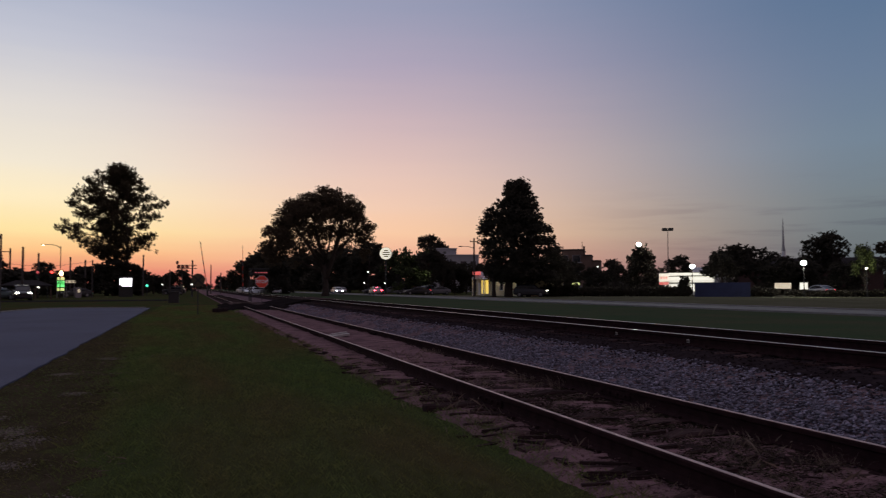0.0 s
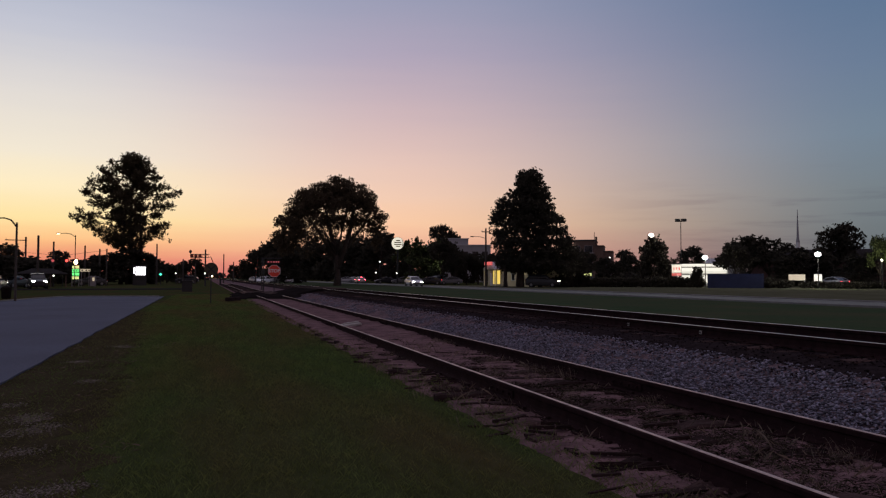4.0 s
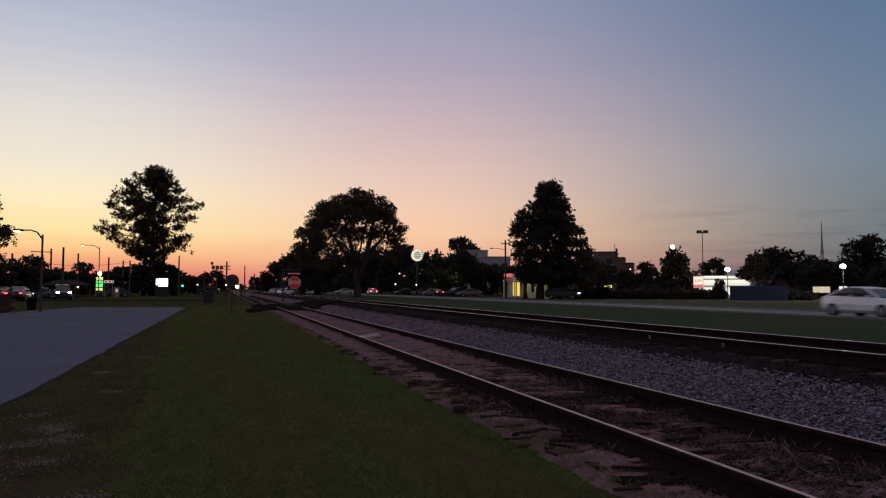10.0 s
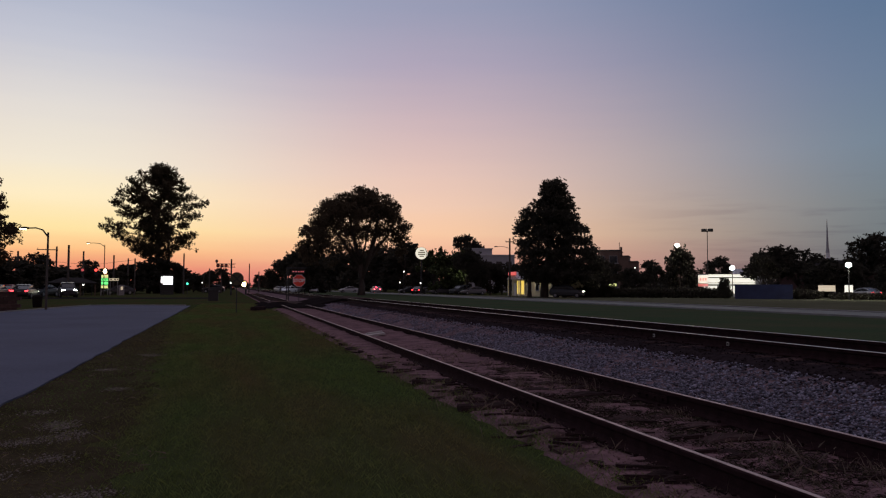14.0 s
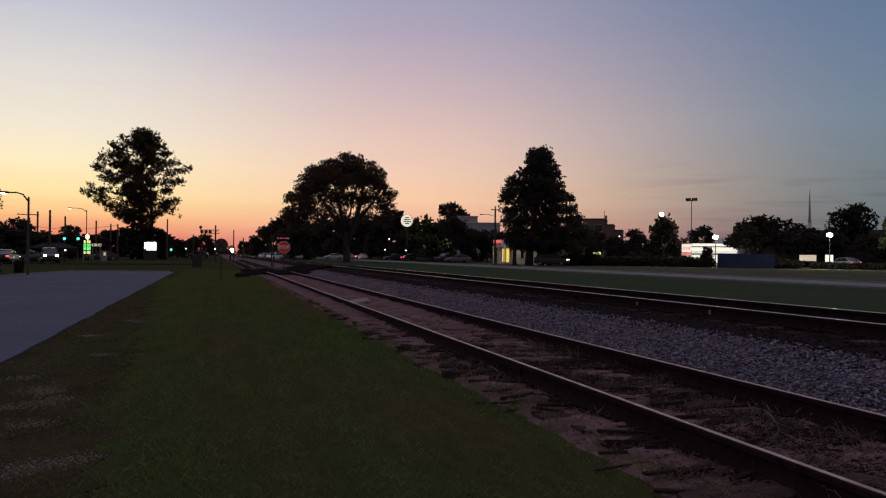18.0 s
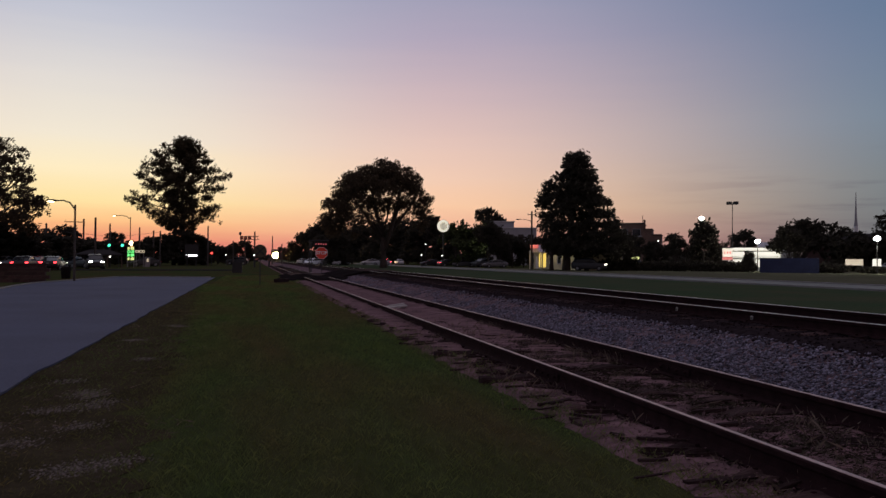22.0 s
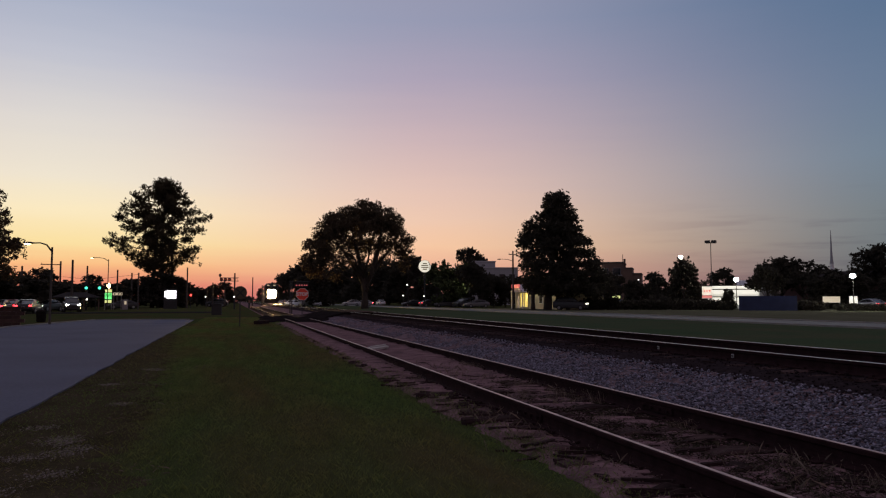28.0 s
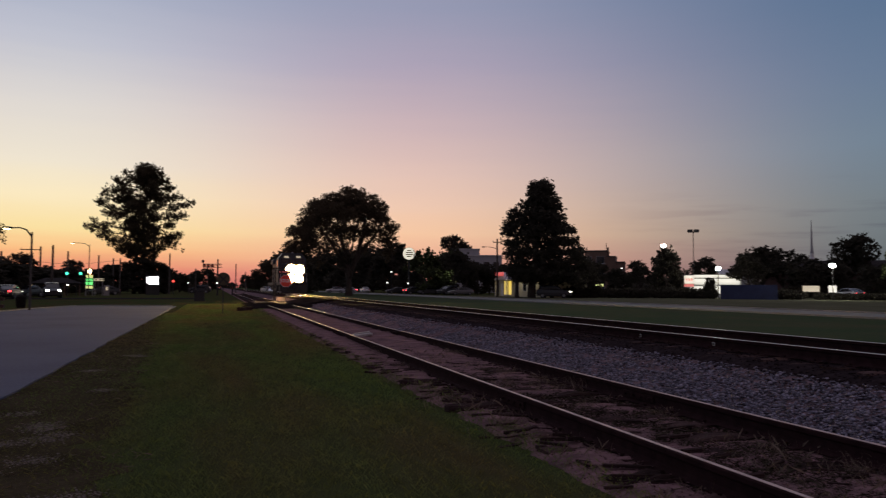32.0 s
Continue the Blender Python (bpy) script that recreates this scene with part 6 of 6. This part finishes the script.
def parked():
    S = car
    # along the far side of the street: x, y, heading, colour, lights
    S("white car waiting at the junction", pose(36.6, 189, 0, 0, 0, 3), "white", "none")
    S("grey car parked by the shops", pose(39.5, 150, 0, 0, 0, 80), "grey", "none")
    S("pale car parked beyond the crossing", pose(*bearing(-6.3, 214), 0, 0, 70), "silver", "none")
    S("silver car parked beyond the crossing", pose(*bearing(-5.5, 222), 0, 0, 76), "silver", "none")
    S("dark car parked under the trees", pose(37.4, 157, 0, 0, 0, 96), "black", "none")
    S("grey car parked by the shops", pose(40.0, 140, 0, 0, 0, 86), "grey", "none")
    S("dark pickup-sized car parked by the shops", pose(41.0, 131, 0, 0, 0, 120), "black", "none", True)
    S("grey car parked by the shops", pose(41.5, 125, 0, 0, 0, 94), "grey", "none")
    S("dark sport utility car with its headlights on", pose(*bearing(-25.55, 100.5), 0, 0, 236), "black", "headdim", True)
    S("dark car behind the shop", pose(57.0, 103.0, 0, 0, 0, 200), "black", "none")
    for i, (x, y, c) in enumerate(((11.8, 158, "white"), (14.4, 164, "silver"), (17.6, 163, "white"), (20.0, 169, "silver"), (14.6, 186, "white"), (17.0, 196, "black"), (13.0, 204, "silver"))):
        S("far %s car parked in a row under the trees" % c, pose(x, y, 0, 0, 0, 150 + 9 * i), c, "none", i % 3 == 1, "row of far parked cars")
    S("silver car with its tail lamps lit beside a kiosk", facing(-45.7, 112, 0, 40), "silver", "tail")
    # street left of the lot
    S("car with bright headlights waiting at the junction", facing(10.85, 96, 0, 184), "black", "head", True)
    for az, c, d in ((15.1, "black", 84), (14.4, "red", 93), (13.4, "black", 88.5)):
        S("%s car waiting with red tail lamps lit" % c, facing(az, d, 0, -14), c, "tail", False, "queue of cars")
    S("silver car with its headlights on beyond the wall", facing(16.5, 97, 0, 160), "silver", "headdim")
    S("dark car with a single bright lamp", facing(12.35, 103, 0, 150), "black", "headdim")
    S("dark car by the filling station", facing(7.6, 125, 0, 100), "black", "none")
    S("dark car near the message board", facing(1.2, 165, 0, 80), "black", "none", True)


def hood(x, z, y0, y1, r):
    """An open-fronted round lamp hood with a thin wall and a closed back, added to narrow the beam."""
    b = Build()
    n = 24
    rim = [(y0, r), (y1, r), (y1, 0.02), (y1 - 0.06, 0.02), (y1 - 0.06, r - 0.03), (y0, r - 0.03)]
    vs = [(x + q * math.cos(2 * math.pi * i / n), y, z + q * math.sin(2 * math.pi * i / n)) for y, q in rim for i in range(n)]
    k = len(rim)
    return b.add(vs, [(j * n + i, j * n + (i + 1) % n, (j + 1) % k * n + (i + 1) % n, (j + 1) % k * n + i) for j in range(k) for i in range(n)])


def locomotive():
    """A diesel locomotive; its nose points along -y, the origin lies on the rail heads under the nose."""
    yel = mat("loco_paint", (0.03, 0.035, 0.045), 0.45, var=0.2, scale=1.0, fine=20)
    t = thing("locomotive", "dark diesel locomotive with blazing headlights coming down the main line", "locomotive", pose(8.1, 770, 0.554))
    part("frame", Build().box((0, 10.6, 1.15), (2.9, 20.6, 0.35), b=0.04), BLACK, t)
    part("nose", Build().prism([(-1.0, 1.3), (1.0, 1.3), (1.0, 3.05), (0.75, 3.4), (-0.75, 3.4), (-1.0, 3.05)], 0.75, 2.6), yel, t)
    part("cab", Build().prism([(-1.52, 1.3), (1.52, 1.3), (1.52, 4.0), (1.05, 4.6), (-1.05, 4.6), (-1.52, 4.0)], 2.6, 5.4), yel, t)
    for s in (-1, 1):
        part("windscreen", Build().box((s * 0.72, 2.58, 3.72), (1.05, 0.04, 0.5), b=0.01), GLASS, t)
        part("side_window", Build().box((s * 1.53, 4.0, 3.45), (0.04, 1.4, 0.7), b=0.01), GLASS, t)
        part("number_board", Build().box((s * 0.66, 2.57, 4.16), (0.5, 0.05, 0.22), b=0.01), G_PANEL, t, "lit plain number board")
        d = part("ditch_light_case", hood(s * 0.46, 1.66, -0.35, 0.85, 0.5), BLACK, t)
        # glowing disc and oversized lamp stand in for the bloom of the ditch light
        part("reflector", Build().prism([(s * 0.46 + u, 1.66 + w) for u, w in disc(0.47, 24)], 0.5, 0.52), G_GLARE, d, "warm glowing disc standing for the lamp's glare")
        part("ditch_light", Build().prism([(s * 0.46 + u, 1.66 + w) for u, w in disc(0.32, 20)], 0.47, 0.5), G_DITCH, d)
        part("handrail", Build().path([(s * 1.42, 0.7, 1.3), (s * 1.42, 0.7, 2.3), (s * 1.42, 2.4, 2.3)], [0.02] * 3, 6), WHITE, t)
        part("step", Build().box((s * 1.25, 0.6, 0.75), (0.5, 0.4, 0.9), b=0.03), BLACK, t)
    h = part("headlight_case", Build().box((0, 0.74, 2.72), (2.2, 0.2, 1.2), b=0.25), BLACK, t)
    for x in (-0.43, 0.43):
        # deep hood, not a known part: it keeps the light off the trees beside
        part("headlight_hood", hood(x, 2.64, -0.3, 0.72, 0.64), BLACK, h)
        # likewise here: the headlight's bloom is built as a wide glowing disc
        part("reflector", Build().prism([(x + u, 2.64 + w) for u, w in disc(0.61, 28)], 0.615, 0.64), G_GLARE, h, "warm glowing disc standing for the lamp's glare")
        part("headlight", Build().prism([(x + u, 2.64 + w) for u, w in disc(0.4, 24)], 0.58, 0.612), G_TRAIN, h)
    part("hood", Build().prism([(-0.95, 1.3), (0.95, 1.3), (0.95, 3.9), (0.6, 4.25), (-0.6, 4.25), (-0.95, 3.9)], 5.4, 19.8), yel, t)
    part("radiator", Build().box((0, 17.0, 4.05), (2.5, 3.4, 0.6), b=0.08), yel, t)
    part("horn", Build().tube((0, 3.2, 4.4), (0, 2.8, 4.6), 0.05, 0.12, 8), STEEL, t)
    part("fuel_tank", Build().box((0, 10.4, 0.62), (2.6, 4.6, 0.8), b=0.15), BLACK, t)
    part("plow", Build().prism([(-1.35, 0.12), (1.35, 0.12), (1.35, 0.95), (-1.35, 0.95)], 0.35, 0.55), BLACK, t)
    part("coupler", Build().box((0, 0.2, 0.88), (0.3, 0.5, 0.3), b=0.05), DARKSTEEL, t)
    for y in (4.2, 16.6):
        b = part("bogie", Build().box((0, y, 0.62), (2.4, 4.4, 0.5), b=0.06), BLACK, t)
        for k in (-1.7, 0, 1.7):
            w = Build()
            for s in (-0.752, 0.752):
                w.tube((s - 0.06, 0, 0), (s + 0.06, 0, 0), 0.5, n=20)
            w.tube((-0.75, 0, 0), (0.75, 0, 0), 0.09, n=8)
            WHEELS.setdefault(t.name, []).append((part("wheelset", w, DARKSTEEL, b, at=pose(0, y + k, 0.51)), (0, y + k, 0.51)))
    return t


GATE_ARMS = gates()
stop_sign()
railroad_warning_sign()
cantilever()
crossing_gantry()
PANEL = message_screen()
round_restaurant_sign()
price_sign()
SHUTTERS = [(signal_head(9.97, 117, 3.36, "red", G_REDDIM), "red", 15.6), (signal_head(9.12, 116, 3.36, "red"), "red", 15.6), (signal_head(3.03, 140, 2.05, "green", post=True), "green", 18.3)]
span_wire()
street_lamp(12.15, 46, 4.25, 0.9, G_SODIUM, "street lamp with a faint warm head on a curved arm")
street_lamp(8.6, 110, 6.9, 1.75, G_SODIUM, "street lamp with a warm lit head on a curved arm")
utility_pole(11.6, 120, 7.0, 2.7, off=-1.2)
utility_pole(10.86, 105, 6.5, r=0.16, label="thick dark wooden pole")
utility_pole(9.93, 120, 6.4)
utility_pole(7.99, 130, 6.3)
utility_pole(7.05, 135, 6.0)
utility_pole(3.3, 140, 7.2)
utility_pole(1.5, 150, 4.8)
utility_pole(0.65, 160, 4.2)
utility_pole(-1.35, 175, 6.6)
utility_pole(-2.05, 165, 4.6)
utility_pole(13.9, 110, 5.8)
utility_pole(-21.2, 106, 8.35, 1.2, lamp=6.9, label="wooden utility pole with lamps beside the shop")
street_lamp(-18.15, 160, 9.6, 0.9, STEEL, "dark double lamp post behind the trees")
flood_pole(-35.75, 118, 9.97, (-0.45, 0.45), DARKSTEEL, "tall pole with two unlit flood lights")
flood_pole(-33.64, 112, 7.4, (0,), G_FLOOD, "bright white flood light on a pole", 150)
flood_pole(-37.42, 108, 4.0, (0,), G_FLOOD, "bright white flood light on a pole", 450)
flood_pole(-44.8, 100, 4.05, (0,), G_FLOOD, "bright white flood light on a pole", 350)
for az, dist, h in ((-13.0, 142, 4.2), (-12.7, 138, 2.1), (-14.3, 138, 2.0), (-27.3, 150, 7.2), (-30.6, 150, 5.2), (-36.0, 150, 4.0), (-40.2, 112, 1.3), (4.0, 150, 1.4), (-0.05, 140, 1.5), (9.9, 118, 1.4), (9.35, 118, 1.7), (2.0, 160, 2.0), (-48.6, 101.6, 3.3)):
    t = thing("lot_lamp", "small white lamp on a thin post", "lamp", facing(az, dist), "lot lamps")
    part("post", Build().tube((0, 0, -0.1), (0, 0, h), 0.06, n=8), DARKSTEEL, t)
    part("bulb", Build().ball((0, 0, h + 0.1), 0.13), G_WHITE_DIM, t)
yard = bpy.data.lights.new("yard_lamp", "POINT")
yard.energy, yard.color, yard.shadow_soft_size = 150, (0.95, 1.0, 0.72), 0.3
new("yard_lamp", yard).location = bearing(-18.0, 143.5, 4.4)
# unseen lamp, added with its post to brighten the green tree
tl = bpy.data.lights.new("tree_lamp", "POINT")
tl.energy, tl.color, tl.shadow_soft_size = 170, (1.0, 0.98, 0.6), 0.3
new("tree_lamp", tl).location = bearing(-48.6, 101.5, 3.6)
steeple()
corner_shop()
white_storeys()
brown_storeys()
drive_in()
left_shelter()
right_odds()
lit_wall_box()
shop_board()
roadside_boards()
annex()
street_furniture()
parked()
WHITE_CAR = car("white saloon with bright headlights driving along the street", pose(29.5, 155, 0.015, 0, 0, 180), "white", "head", name="driving_car")
RED_CAR = car("silver saloon with red brake lamps driving away", pose(32.4, 140, 0.015), "silver", "brake", name="driving_car")
TURN_CAR = car("silver sedan with brake lamps turning off the street", pose(32.4, 174.5, 0.015), "silver", "brake", name="driving_car")
LOT_CAR = car("dark car with red tail lamps leaving the car park", pose(36.6, 124, 0.015), "black", "tail", name="driving_car")
TRAIN = locomotive()


# ---- things that move ----
def roll(thing_, run, radius, sign):
    """Turns the wheels of a thing by the way it has gone; run(t) gives metres."""
    rows, last = [(0.0, 0.0)], 0.0
    for k in range(1, 3201):
        a = math.degrees((run(k / 100) - run(0)) / radius)
        if a - last > 72 or k == 3200:
            rows.append((k / 100, a))
            last = a
    for w, c in WHEELS[thing_.name]:
        walk(w, [(t, pose(*c, sign * a, 0, 0)) for t, a in rows])


WHITE_RUN = ((0, 156.3), (2, 131.0), (4, 105.6), (6, 80.6), (8, 55.3), (9, 42.0), (10, 28.1), (11, 14.0), (12, -0.2), (20, -114), (32, -284))
RED_RUN = ((0, 134.3), (0.7, 139.6), (1.4, 145.8), (2.1, 152.2), (2.8, 156), (3.5, 158.3), (4.2, 160), (6.6, 165.4), (8, 167.3), (11, 168.6), (14, 169.4), (32, 169.4))


def motions():
    roll(TRAIN, lambda t: 21.6 * t, 0.5, 1)
    roll(WHITE_CAR, lambda t: 156.3 - float(np.interp(t, [r[0] for r in WHITE_RUN], [r[1] for r in WHITE_RUN])), 0.325, -1)
    roll(RED_CAR, lambda t: float(np.interp(t, [r[0] for r in RED_RUN], [r[1] for r in RED_RUN])), 0.325, -1)
    roll(TURN_CAR, lambda t: float(np.interp(t, (2.3, 3.0, 3.6, 4.2, 5.0, 6.2), (0, 1.1, 1.9, 2.4, 4.6, 7.2))), 0.325, -1)
    roll(LOT_CAR, lambda t: float(np.interp(t, (8, 9.3, 10.2, 11, 13, 14.2, 15.4), (0, 1.9, 5.9, 11.0, 12.9, 15.2, 17.8))), 0.325, -1)
    rows = []
    for t in range(33):
        y = 82.0 + 21.6 * (32 - t)
        x, turn = bend(y)
        rows.append((t, pose(8.1 + x, y, 0.554, 0, 0, turn)))
    walk(TRAIN, rows)
    walk(WHITE_CAR, [(t, pose(29.5, y, 0.015, 0, 0, 180)) for t, y in WHITE_RUN])
    # it stops, then swings into the side street
    walk(RED_CAR, [(t, pose(32.4, y, 0.015)) for t, y in RED_RUN[:-1]] + [(t, pose(x, y, 0.015, 0, 0, a)) for t, x, y, a in ((15.5, 32.1, 171.2, 25), (17, 31.0, 172.6, 55), (18.5, 29.4, 173.2, 76), (32, 29.4, 173.2, 76))])
    walk(LOT_CAR, [(t, pose(x, y, 0.015, 0, 0, a)) for t, x, y, a in ((0, 37.6, 125, 88), (8, 37.6, 125, 88), (9.3, 36.6, 126.6, 50), (10.2, 35.9, 130.5, 15), (11, 35.6, 135.6, 2), (13, 34.6, 137.2, 0), (14.2, 35.4, 139.4, -40),
                                                                       (15.4, 37.4, 141, -80), (32, 37.4, 141, -80))])
    walk(TURN_CAR, [(t, pose(x, y, 0.015, 0, 0, a)) for t, x, y, a in ((0, 32.4, 174.5, 0), (2.3, 32.4, 174.5, 0), (3.0, 32.5, 175.6, 30), (3.6, 32.4, 176.4, 60), (4.2, 32.0, 176.6, 80),
                                                                        (5.0, 29.8, 176.6, 90), (6.2, 27.2, 176.6, 90), (32, 27.2, 176.6, 90))])
    left, right = GATE_ARMS
    # the arms lie along the tracks once they are down
    walk(left, [(t, pose(0, -0.25, 1.0, rx, ry, 0)) for t, rx, ry in ((0, 0, -8.8), (2, 2, -9), (3, 28, -12), (4, 62, -23), (5, 80, -23), (6.2, 87, -10), (32, 87, -10))])
    walk(right, [(t, pose(0, -0.25, 1.0, rx, ry, 0)) for t, rx, ry in ((0, 0, -1), (2, 2, -1), (3, 28, 2), (4, 62, 6), (5, 80, 6), (6.2, 87, 4), (32, 87, 4))])
    walk(PANEL, [(0, pose(0, 0, 0.62)), (20.4, pose(0, 0, 0.62)), (20.7, pose(0, 0, 2.3)), (21.7, pose(0, 0, 2.3)), (21.9, pose(0, 0, 2.75)), (24.2, pose(0, 0, 2.75)),
                 (24.5, pose(0, 0, 0.62)), (32, pose(0, 0, 0.62))])
    for s, first, t in SHUTTERS:
        a, b = (-0.24, 0.24) if first == "red" else (0.24, -0.24)
        walk(s, [(0, pose(0, 0, a)), (t, pose(0, 0, a)), (t + 0.2, pose(0, 0, b)), (32, pose(0, 0, b))])


motions()
